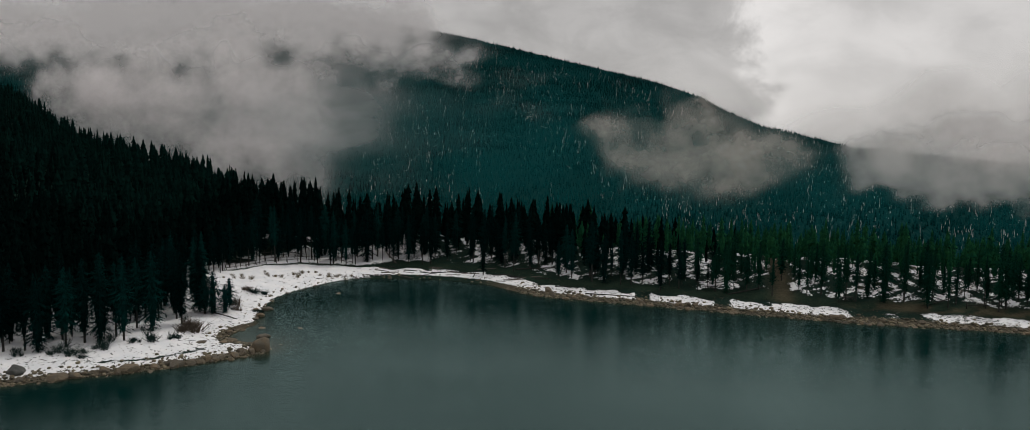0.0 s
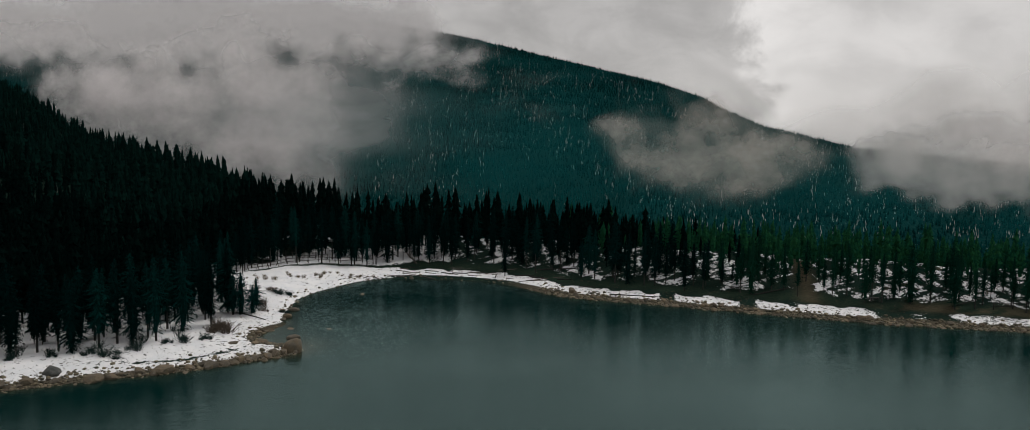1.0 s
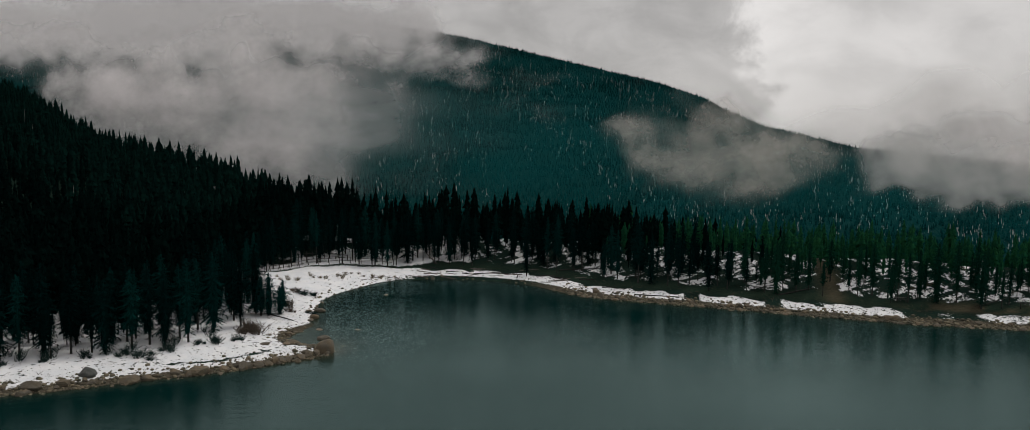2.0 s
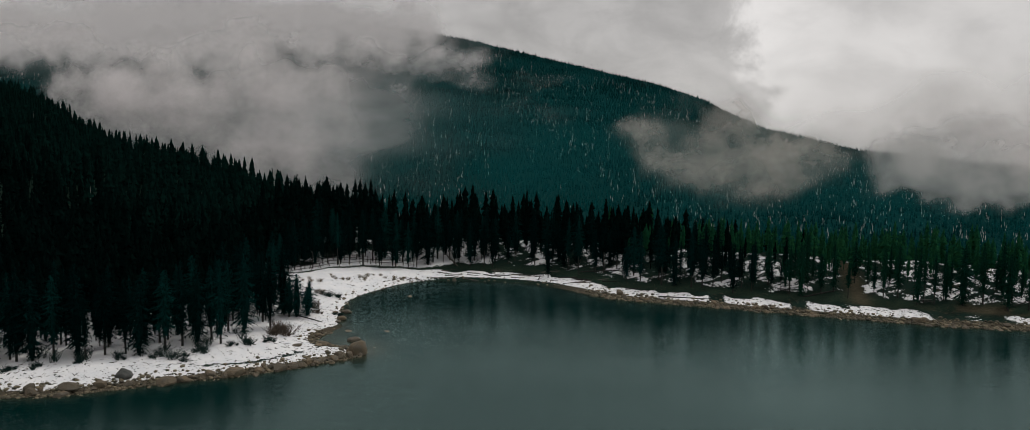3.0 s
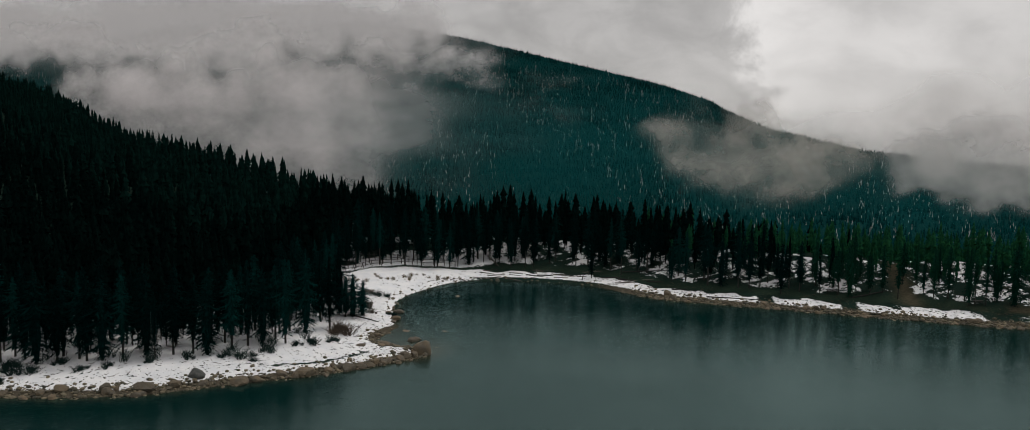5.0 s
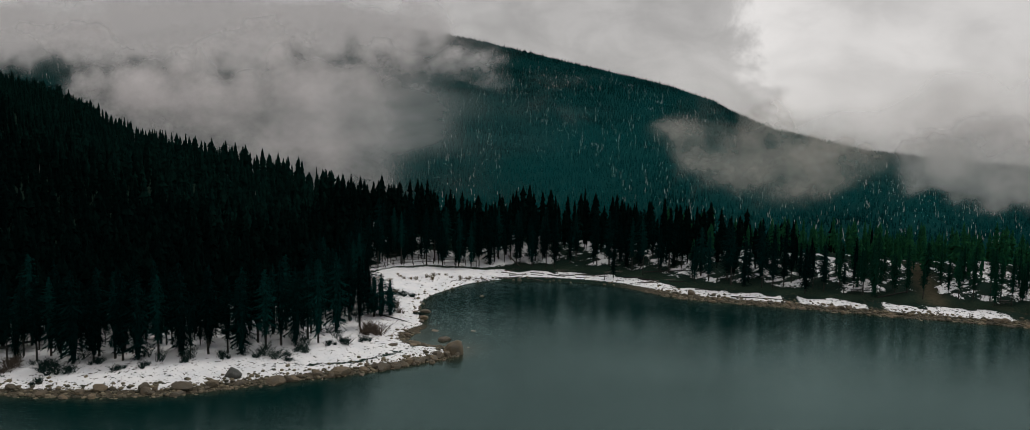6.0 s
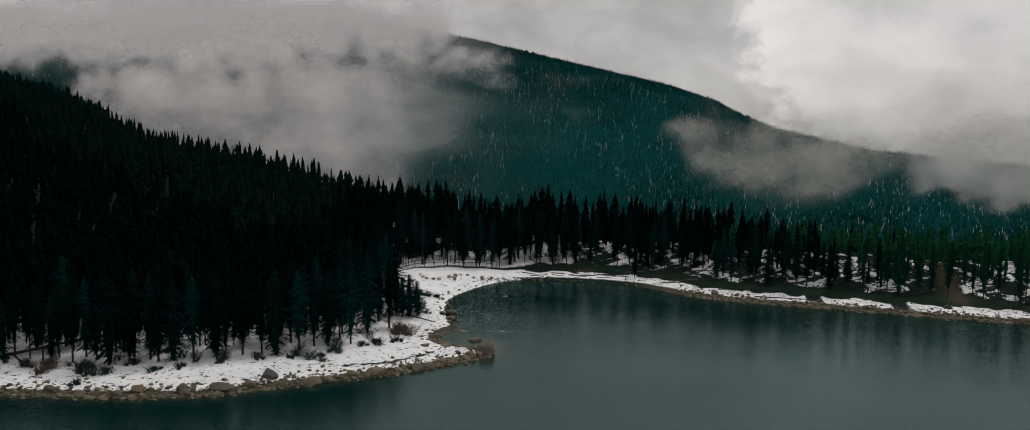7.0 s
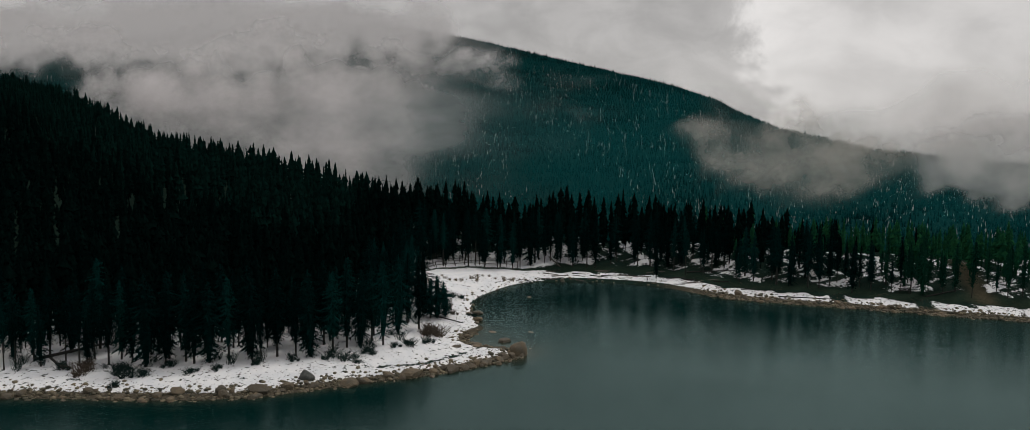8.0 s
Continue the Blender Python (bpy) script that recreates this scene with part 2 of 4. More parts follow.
# ---- plan ----
SHORE = [(-150, 90), (-120, 93), (-94, 95.7), (-77, 96.8), (-68.8, 97.9), (-61, 100.2), (-54, 104.6), (-48, 108.2), (-43, 111), (-38, 115), (-34, 118.6), (-30.6, 121.6), (-28.9, 124.4),
         (-30.2, 127.2), (-33.5, 128.2), (-37.4, 129.8), (-39.0, 133.5), (-38.0, 138.5), (-37.4, 142), (-39, 146.5), (-41.3, 157), (-41.9, 166), (-39.8, 174), (-35.8, 183), (-30.5, 188.3), (-23, 190.3),
         (-14, 189.8), (-6, 187.6), (-1.5, 185.2), (3, 181), (7.5, 176.6), (14, 173.2), (25, 170), (33, 168.2), (44, 165), (53, 162.6), (62, 160.2), (70, 158), (80, 157), (92, 155.3),
         (101, 153.6), (160, 140), (300, 90), (400, -60), (250, -300), (-150, -320), (-330, -120), (-230, 60)]


def closed_curve(points, steps):
    """Smooth closed curve through the points."""
    p = np.array(points, float)
    a, b2, c2, d = (np.roll(p, k, 0) for k in (1, 0, -1, -2))
    out = []
    for i in range(len(p)):
        for k in range(steps):
            s = k / steps
            out.append(0.5 * (2 * b2[i] + (c2[i] - a[i]) * s + (2 * a[i] - 5 * b2[i] + 4 * c2[i] - d[i]) * s ** 2 + (3 * b2[i] - a[i] - 3 * c2[i] + d[i]) * s ** 3))
    return np.array(out)


SHORE_LINE = closed_curve(SHORE, 6)


def inland(x, y):
    """Metres from the waterline: positive on land, negative on the lake."""
    x, y = np.atleast_1d(np.asarray(x, float)), np.atleast_1d(np.asarray(y, float))
    best, inside = np.full(x.shape, 1e9), np.zeros(x.shape, bool)
    n = len(SHORE_LINE)
    for i in range(n):
        (ax, ay), (bx, by) = SHORE_LINE[i], SHORE_LINE[(i + 1) % n]
        dx, dy = bx - ax, by - ay
        s = np.clip(((x - ax) * dx + (y - ay) * dy) / (dx * dx + dy * dy), 0, 1)
        best = np.minimum(best, (x - ax - s * dx) ** 2 + (y - ay - s * dy) ** 2)
        if ay != by:
            inside ^= ((ay > y) != (by > y)) & (x < (bx - ax) * (y - ay) / (by - ay) + ax)
    return np.where(inside, -1, 1) * np.sqrt(best)


def smooth(v, lo, hi):
    s = np.clip((v - lo) / (hi - lo), 0, 1)
    return s * s * (3 - 2 * s)


def wobble(x, y, size, seed=0.0):
    """Cheap smooth noise in -1..1 for whole arrays."""
    out = 0
    for k, (a, b2) in enumerate(((1.0, 0.35), (-0.6, 0.9), (0.45, -1.1), (1.3, 0.7))):
        out = out + np.sin((x * a + y * b2) * 2 * math.pi / size * (1 + 0.37 * k) + seed * 1.7 + k * 2.1) / (1 + 0.5 * k)
    return out / 2.3


def land_height(x, y, s=None):
    """The lie of the land: lake bed, bank, wooded rise, hill on the west side, valley beyond."""
    x, y = np.atleast_1d(np.asarray(x, float)), np.atleast_1d(np.asarray(y, float))
    s = inland(x, y) if s is None else s
    east = smooth(x, -48, -25)
    rise = 0.068 * np.clip(s - 6, 0, 140) + 0.05 * np.clip(s - 146, 0, 400)
    rise = rise * (1 - east) + east * 0.27 * np.clip(s - 9, 0, 21)
    z = 0.75 * smooth(s, 0.0, 3.0) + 0.5 * smooth(s, 2, 9) + rise
    z = z + 4.6 * smooth(-x, 55, 95) * smooth(y, 200, 250) * (1 - east)
    z = z + (14 * smooth(-x, 205, 330) + 0.09 * np.clip(-x - 310, 0, 400)) * smooth(y, 150, 380)
    crest = np.where(x < -66, 222 + (-66 - x) * 0.97, np.interp(x, [-66, 0, 40, 70, 100, 130, 300], [222, 211, 197, 190, 182, 176, 140]))
    z = z + 5.5 * np.exp(-((x + 64) / 17) ** 2 - ((y - 216) / 17) ** 2)
    z = np.maximum(z - 0.3 * np.clip(y - crest - 4, 0, 1e9), -92)
    z = np.where(y < 60, np.minimum(z, 1.3 + 0.1 * np.clip(s, 0, 500)), z)
    land = z + 0.22 * wobble(x, y, 9.0) * smooth(s, 3, 9) + 0.5 * wobble(x, y, 31.0, 2) * smooth(s, 10, 40)
    return np.where(s < 0, -0.05 + np.maximum(0.22 * s, -4.0), land)


RIDGE_X = np.array([-3200, -1848, -1242, -650, -360, 27, 195, 301, 350, 420, 559, 772, 1300, 2300])
RIDGE_Y = np.array([2900, 2700, 2600, 2500, 2450, 2350, 2270, 2200, 2140, 2000, 1750, 1500, 1300, 1200])
RIDGE_Z = np.array([280, 310, 355, 352, 302, 207, 164, 124, 92, 50, 6, -16, -24, -30])


def mountain_height(x, y):
    yr, zr = np.interp(x, RIDGE_X, RIDGE_Y), np.interp(x, RIDGE_X, RIDGE_Z)
    run = 0.62 * yr
    t = np.clip((yr - y) / run, 0, 1)
    z = zr - (zr + 95) * t ** 0.82
    z = np.where(y > yr, zr - 0.25 * (y - yr), z)
    return z + (9 * wobble(x, y, 260.0, 4) + 4 * wobble(x, y, 90.0, 7)) * smooth(t, 0.02, 0.3) * smooth(1 - t, 0.0, 0.2)


def mesh_of(name, verts, faces, mats, smooth_faces=False, attrs=None):
    """Mesh out of arrays of corners and of equal-sided faces."""
    me = bpy.data.meshes.new(name)
    verts, faces = np.asarray(verts, np.float32), np.asarray(faces, np.int32)
    n, k = faces.shape
    me.vertices.add(len(verts))
    me.vertices.foreach_set("co", verts.ravel())
    me.loops.add(n * k)
    me.loops.foreach_set("vertex_index", faces.ravel())
    me.polygons.add(n)
    me.polygons.foreach_set("loop_start", np.arange(0, n * k, k, dtype=np.int32))
    if smooth_faces:
        me.polygons.foreach_set("use_smooth", np.ones(n, bool))
    for m in mats if isinstance(mats, (list, tuple)) else [mats]:
        me.materials.append(m)
    me.update(calc_edges=True)
    for key, values in (attrs or {}).items():
        me.attributes.new(key, "FLOAT", "POINT").data.foreach_set("value", np.asarray(values, np.float32).ravel())
    return me


def grid_faces(nx, ny):
    i = np.arange(nx * ny).reshape(ny, nx)
    return np.stack([i[:-1, :-1], i[:-1, 1:], i[1:, 1:], i[1:, :-1]], -1).reshape(-1, 4)


def part(name, data, parent, label=""):
    """One mesh as a part of a thing."""
    ob = new(name, data)
    ob.parent = parent
    return tagged(ob, label)


# ---- ground, lake, mountain ----
def spaced(lo, hi, step, far_lo, far_hi):
    out, a, b2 = list(np.arange(lo, hi, step)), [], []
    v, st = lo, step
    while v > far_lo:
        st *= 1.22
        v -= st
        a.append(v)
    v, st = hi, step
    while v < far_hi:
        b2.append(v)
        st *= 1.22
        v += st
    return np.array(a[::-1] + out + b2)


gx, gy = spaced(-112, 110, 0.6, -4200, 4200), spaced(92, 214, 0.6, -2500, 4500)
X, Y = np.meshgrid(gx, gy)
X, Y = X.ravel(), Y.ravel()
S = inland(X, Y)
Z = land_height(X, Y, S)
east = smooth(X, -40, -16)
patch = wobble(X, Y, 15.0, 3) * 0.5 + wobble(X, Y, 6.0, 5) * 0.4
trail_mid = 10.0 + 1.0 * wobble(X, X, 40.0, 1)
trail = np.exp(-((S - trail_mid) / 1.9) ** 2) * smooth(X, -50, -38)
dirt = 0.6 * np.exp(-((X - 61 - (Y - 174) * 0.12) / 2.2) ** 2) * smooth(S, 7, 10) * (1 - smooth(Y, 188, 196))
dirt = np.maximum(dirt, 0.6 * np.exp(-((S - 9.8) / 2.4) ** 2) * smooth(X, 68, 80) * smooth(patch, -0.35, 0.1))
dirt = np.maximum(dirt, 0.5 * smooth(patch, 0.2, 0.6) * smooth(X, 62, 80) * smooth(S, 5, 10) * (1 - smooth(S, 28, 40)))
strip = smooth(S, 1.4, 2.4) * (1 - smooth(S - 2.0 * wobble(X, Y, 8.0, 9) - 1.6 * smooth(X, 56, 68), 6.2, 8.0))
gaps = np.exp(-((X - 32.5) / 1.5) ** 2) + np.exp(-((X - 48) / 1.7) ** 2) + np.exp(-((X - 74) / 3.0) ** 2) + np.exp(-((X - 82) / 2.5) ** 2)
strip = strip * np.clip(0.80 + 0.12 * patch - 0.75 * gaps, 0, 1) * (1 - 0.3 * smooth(X, 62, 76) * (1 - smooth(patch, -0.1, 0.3)))
speckle = wobble(X, 1.8 * Y, 5.0, 31) * 0.6 + wobble(X, 1.6 * Y, 2.7, 33) * 0.5
floor_snow = smooth(S, 9, 12) * (0.40 + 0.30 * speckle + 0.07 * smooth(X, 55, 80) + 0.62 * patch) * (1 - smooth(S, 34, 48))
snow_east = np.maximum(strip, floor_snow) - 0.8 * trail
snow_west = 0.95 - 0.25 * smooth(-S, -5, -2.0)
# less snow deep in the west wood: needle floor, with its shade put in
snow_west = snow_west * (1 - 0.75 * smooth(S, 26, 40) * smooth(-X, 36, 50) * (1 - smooth(Y, 178, 190) * smooth(X, -74, -64)))
glade_trail = np.exp(-((Y - np.interp(X, [-64, -54, -46, -36, -24], [177, 189.5, 194, 196.5, 198])) / 1.3) ** 2) * smooth(X, -66, -60) * (1 - east)
snow = snow_west * (1 - east) + snow_east * east - dirt * 0.9 - 0.6 * glade_trail
bay = smooth(Y, 138, 146) * (1 - smooth(X, -6, 6))
snow = snow - 0.9 * smooth(-S, -2.2 + 1.5 * bay, -0.6 + 0.5 * bay)
litter = (0.25 + 0.75 * smooth(S, 1, 3) * (1 - smooth(S, 6, 12))) * (1 - 0.6 * bay)
snow = np.where(Y > 250, 0.0, snow)
# a worn line of bare earth along the beach, running into the cove
rut_y = np.interp(X, [-60, -54, -49, -45, -41.5, -38.3, -35.5], [109.4, 111.6, 112.8, 114.2, 117.0, 120.6, 126.5])
rut = np.exp(-((Y - rut_y - 0.5 * wobble(X, Y, 7.0, 4)) / (0.45 + 0.5 * smooth(X, -46, -37))) ** 2) * smooth(X, -61, -56) * (1 - smooth(X, -36, -34.5))
snow = snow - 0.55 * rut - 0.85 * smooth(S, 22, 26) * smooth(Y, 184, 191) * (1 - smooth(X, -30, -20)) * smooth(wobble(X, Y, 13.0, 41), -0.55, -0.2)
trail = np.maximum(trail * east, glade_trail)
ground = new("ground", mesh_of("ground", np.stack([X, Y, Z], 1), grid_faces(len(gx), len(gy)), M_GROUND, True,
                               {"snow": snow, "trail": trail, "dirt": dirt, "litter": litter, "bank": smooth(-S, -3.5, -1.5) * (1 - bay)}))
tagged(ground, "snow-covered lakeshore ground with bare earth and a trodden trail", "ground", kind="structure")

lx, ly = spaced(-112, 110, 1.2, -600, 700), spaced(92, 194, 1.2, -600, 226)
X, Y = np.meshgrid(lx, ly)
X, Y = X.ravel(), Y.ravel()
S = inland(X, Y)
shoal = np.exp(-((X + 31) / 7) ** 2 - ((Y - 131) / 9) ** 2)
shallow = np.exp(np.minimum(S, 0) / (0.9 + 3.2 * shoal)) * (0.45 + 0.55 * np.minimum(1, 1.6 * shoal))
tagged(new("water", mesh_of("water", np.stack([X, Y, 0 * X], 1), grid_faces(len(lx), len(ly)), M_WATER, True, {"shallow": shallow})),
       "dark green mountain lake rippled by light wind", "lake", kind="structure")

mx, mu = np.arange(-3000, 2000, 20.0), np.concatenate([np.linspace(0.17, 1, 100), np.linspace(1.01, 1.3, 14)])
X, U = np.meshgrid(mx, mu)
X, Y = X.ravel(), (np.interp(X, RIDGE_X, RIDGE_Y) * U).ravel()
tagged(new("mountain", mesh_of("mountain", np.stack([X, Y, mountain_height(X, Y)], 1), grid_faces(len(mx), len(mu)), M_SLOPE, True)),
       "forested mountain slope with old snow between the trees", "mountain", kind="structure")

# ---- trees ----
def conifer_arrays(rng, height, spread, bare, whorls, arms, rough=0.35, tufts=1, blade=0.07):
    """Corners and triangles of a ragged conifer crown: whorls of drooping boughs round the stem, hung with tufts of needles."""
    v, f = [], []

    def tri(a, b2, c2):
        k = len(v)
        v.extend((a, b2, c2))
        f.append((k, k + 1, k + 2))

    lean = rng.uniform(0.8, 1.3)
    for w in range(whorls):
        q = w / max(1, whorls - 1)
        level_z = height * (bare + (1 - bare) * q ** 0.97) - 0.02
        reach = spread * min(1.0, 1.75 * (1 - q) ** (0.8 * lean)) * (0.55 + 0.65 * rng.random()) + 0.008 * height
        if q < 0.18:
            reach *= 0.5 + 2.6 * q
        turn = rng.random() * 6.3
        full = rng.random() > 0.16
        for k in range(arms):
            if rng.random() < (rough * 0.3 if full else 0.65):
                continue
            a = turn + 6.283 * (k + 0.5 * rng.random()) / arms
            r = reach * (1 - rough + 2 * rough * rng.random())
            ca, sa = math.cos(a), math.sin(a)
            droop = r * (0.25 + 0.45 * rng.random()) * (1.2 - q)
            wide = r * (blade + 0.06 * rng.random())
            up = 0.10 * r
            z = level_z + rng.uniform(-0.7, 0.7) * height * (1 - bare) / whorls
            lm = (ca * r * 0.6 - sa * wide, sa * r * 0.6 + ca * wide, z - droop * 0.6)
            rm = (ca * r * 0.6 + sa * wide, sa * r * 0.6 - ca * wide, z - droop * 0.45)
            tip = (ca * r, sa * r, z - droop + 0.06 * r)
            tri((0, 0, z + up), lm, tip)
            tri((0, 0, z + up), tip, rm)
            for _ in range(tufts):
                s = 0.25 + 0.75 * rng.random()
                o = (rng.random() - 0.5) * r * 0.42
                x0, y0, z0 = ca * r * s - sa * o, sa * r * s + ca * o, z - droop * s + up * 0.5
                d = (0.10 * r + 0.012 * height) * (0.6 + 0.7 * rng.random())
                b2 = a + rng.uniform(-1.2, 1.2)
                cb, sb = math.cos(b2), math.sin(b2)
                tri((x0 - sb * d * 0.3, y0 + cb * d * 0.3, z0 + 0.03), (x0 + sb * d * 0.3, y0 - cb * d * 0.3, z0 + 0.06), (x0 + cb * d * 0.7, y0 + sb * d * 0.7, z0 - d * (0.5 + 0.6 * rng.random())))
    for _ in range(int(bare * 60)):
        a, z, r = rng.random() * 6.283, height * bare * (0.35 + 0.7 * rng.random()), spread * (0.25 + 0.5 * rng.random())
        tri((0, 0, z), (r * math.cos(a), r * math.sin(a), z - 0.12), (0, 0, z - 0.07))
    rings = []
    for q, r in ((0.0, 0.16), (0.3, 0.34), (0.62, 0.26), (0.9, 0.10)):
        z = height * (bare + (1 - bare) * q)
        rings.append([(spread * r * (0.6 + 0.8 * rng.random()) * math.cos(k * 1.2566 + q), spread * r * (0.6 + 0.8 * rng.random()) * math.sin(k * 1.2566 + q), z + (rng.random() - 0.5) * 0.06 * height) for k in range(5)])
    for lower, upper in zip(rings, rings[1:]):
        for k in range(5):
            tri(lower[k], lower[(k + 1) % 5], upper[k])
            tri(upper[k], lower[(k + 1) % 5], upper[(k + 1) % 5])
    for k in range(3):
        a = k * 2.1
        tri((0, 0, height * 1.015), (0.014 * height * math.cos(a), 0.014 * height * math.sin(a), height * 0.94), (0.014 * height * math.cos(a + 2.1), 0.014 * height * math.sin(a + 2.1), height * 0.94))
    return np.array(v), np.array(f)


def trunk_arrays(height, radius, sides=6):
    v, f = [], []
    levels = ((-0.5, 1.35), (0.25, 1.0), (height * 0.45, 0.62), (height * 0.97, 0.08))
    for z, s in levels:
        for k in range(sides):
            a = 6.283 * k / sides
            v.append((radius * s * math.cos(a), radius * s * math.sin(a), z))
    for i in range(len(levels) - 1):
        for k in range(sides):
            a, b2 = i * sides + k, i * sides + (k + 1) % sides
            f.append((a, b2, b2 + sides))
            f.append((a, b2 + sides, a + sides))
    return np.array(v), np.array(f)


rng = random.Random(7)
TREES = []
for i in range(10):
    h = 10.0
    bare = (0.10, 0.20, 0.28, 0.05, 0.34, 0.16, 0.42, 0.24, 0.13, 0.32)[i]
    wide = (1.15, 0.9, 0.85, 1.35, 0.75, 1.0, 0.7, 0.85, 1.2, 0.8)[i]
    cv, cf = conifer_arrays(rng, h, wide, bare, 52, 7, 0.5, 5, 0.035)
    tv, tf = trunk_arrays(h, 0.13)
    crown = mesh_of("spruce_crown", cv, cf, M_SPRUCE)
    stem = mesh_of("spruce_trunk", tv, tf, M_BARK, True)
    TREES.append((crown, stem))
# spruce crowns copied in the green-lit colour for the east shore
GREEN_LIT_CROWNS = []
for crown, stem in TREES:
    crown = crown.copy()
    crown.materials[0] = M_PINE_NEAR_LIT
    GREEN_LIT_CROWNS.append(crown)
LIGHT_CROWNS = []
for crown, stem in TREES:
    crown = crown.copy()
    crown.materials[0] = M_FIR
    LIGHT_CROWNS.append(crown)


def conifer(x, y, height, kind, girth=1.0, label="dark narrow spruce tree standing in snow", turn=0.0, group="lakeshore spruces"):
    """A spruce: tapered trunk and a ragged crown."""
    tree = new("spruce_tree")
    crown, stem = TREES[kind]
    part("trunk", stem, tree)
    young = group != "lakeshore spruces" or math.sin(37.0 * x + 11.0 * y) > 0.8
    part("crown", GREEN_LIT_CROWNS[kind] if x > 44 + 8 * math.sin(y) else LIGHT_CROWNS[kind] if young else crown, tree)
    z = float(land_height(x, y)[0])
    k = height / 10.0
    tree.matrix_basis = Matrix.Translation((x, y, z - 0.05)) @ Matrix.Rotation(turn, 4, "Z") @ Matrix.Diagonal((k * girth, k * girth, k, 1))
    return tagged(tree, label, "tree", group)


def joined(variants, places):
    """Copies of array variants at (x, y, z, size, girth, turn, variant), joined."""
    vs, fs, at = [], [], 0
    for x, y, z, size, girth, turn, kind in places:
        v, f = variants[int(kind)]
        c, s = math.cos(turn) * size * girth, math.sin(turn) * size * girth
        vs.append(np.stack([x + v[:, 0] * c - v[:, 1] * s, y + v[:, 0] * s + v[:, 1] * c, z + v[:, 2] * size], 1))
        fs.append(f + at)
        at += len(v)
    return np.concatenate(vs), np.concatenate(fs)


def scatter(rng, x0, x1, y0, y1, step, keep):
    """Jittered places on a field where keep(x, y) holds."""
    nx, ny = int((x1 - x0) / step), int((y1 - y0) / step)
    X, Y = np.meshgrid(np.arange(nx), np.arange(ny))
    X = x0 + (X.ravel() + rng.random(nx * ny)) * step
    Y = y0 + (Y.ravel() + rng.random(nx * ny)) * step
    ok = keep(X, Y)
    return X[ok], Y[ok]


def view_wedge(x, y, margin):
    """The stretch of country north of the lake that the open valley takes in."""
    return (x > -0.95 * y - margin) & (x < 0.75 * y + margin)


nrng = np.random.default_rng(5)


def wood_edge(x, y, s):
    """How far from the water the wood begins, and how thick it stands."""
    west = smooth(-x, 34, 46)
    start = (10.3 + 2 * wobble(x, y, 22.0, 6) + 2.5 * smooth(x, -70, -50) - 2 * smooth(-x, 74, 84)) * west + (10.5 + 2 * wobble(x, y, 19.0, 8)) * (1 - west)
    glade = smooth(x, -68, -60) * smooth(y, 152, 160) * (1 - smooth(x, -42, -30))
    back = 10 * smooth(-x, 38, 62)
    return start + glade * back - 2.5 * smooth(y, 128, 140) * (1 - smooth(y, 146, 158)) * west


def in_wood(x, y):
    s = inland(x, y)
    return (s > wood_edge(x, y, s)) & view_wedge(x, y, 30) & (y > 95)


wx, wy = scatter(nrng, -118, 125, 98, 236, 2.7, in_wood)
ws = inland(wx, wy)
depth = ws - wood_edge(wx, wy, ws)
thin = nrng.random(len(wx)) < np.where(wx > -72, 0.62 + 0.1 * smooth(-wx, -5, 15) + 0.5 * smooth(depth, 6, 24), 0.62 + 0.3 * smooth(depth, 2, 10)) + np.where((wy > 180) & (wx < -22), 0.5, 0) + np.where((wx < -40) & (wy < 160), 0.3, 0)
wx, wy, ws, depth = wx[thin], wy[thin], ws[thin], depth[thin]
# trees that stand out singly along both shores: x, y, height
KEY_TREES = [(-59.5, 114.2, 11), (-64, 113, 12), (-67.3, 111.8, 12), (-74.3, 108.5, 13), (-80, 106, 13), (-86, 107, 12), (-53.6, 120.3, 12), (-50.5, 121.5, 13),
             (-49.8, 128.8, 13), (-47.5, 134, 12), (-48.3, 142.3, 12.5), (17.4, 185, 11), (24.6, 181.7, 11), (30.3, 180.2, 10.5), (36.3, 177.2, 10.5), (49.7, 174.9, 10),
             (56.4, 175.5, 10), (68.2, 172.4, 10.5), (79.2, 168.6, 12), (83.3, 169.3, 10.5), (86.7, 166.3, 11), (99.1, 164.6, 13), (101, 166, 12), (-3.4, 192, 8.5)]
FRONT_TREES = [(-77.8, 107.2, 11), (-76.0, 109.5, 12.5), (-72.3, 109.0, 11.5), (-70.2, 110.6, 12), (-68.6, 113.6, 13), (-61.8, 114.6, 11), (-57.0, 117.0, 12), (-55.6, 119.5, 13), (-83.2, 108.2, 12), (-89.0, 108.5, 11.5)]
clear = np.ones(len(wx), bool)
for x, y, h in KEY_TREES + FRONT_TREES:
    conifer(x, y, h, rng.choice((0, 1, 3, 5, 7, 8)), 0.95 + 0.3 * rng.random(), turn=rng.random() * 6.3)
    clear &= (wx - x) ** 2 + (wy - y) ** 2 > 4.5
for x, y, h, k in ((-46.0, 142.6, 7.6, 3), (-47.0, 141.6, 7.2, 0), (-46.1, 149.8, 5.6, 8), (-45.0, 145.5, 5.2, 3)):
    conifer(x, y, h, k, 2.1, "young bushy fir standing alone on the snow", rng.random() * 6.3, "young firs on the beach")
wx, wy, ws, depth = wx[clear], wy[clear], ws[clear], depth[clear]
near = np.argsort(depth)[:300]
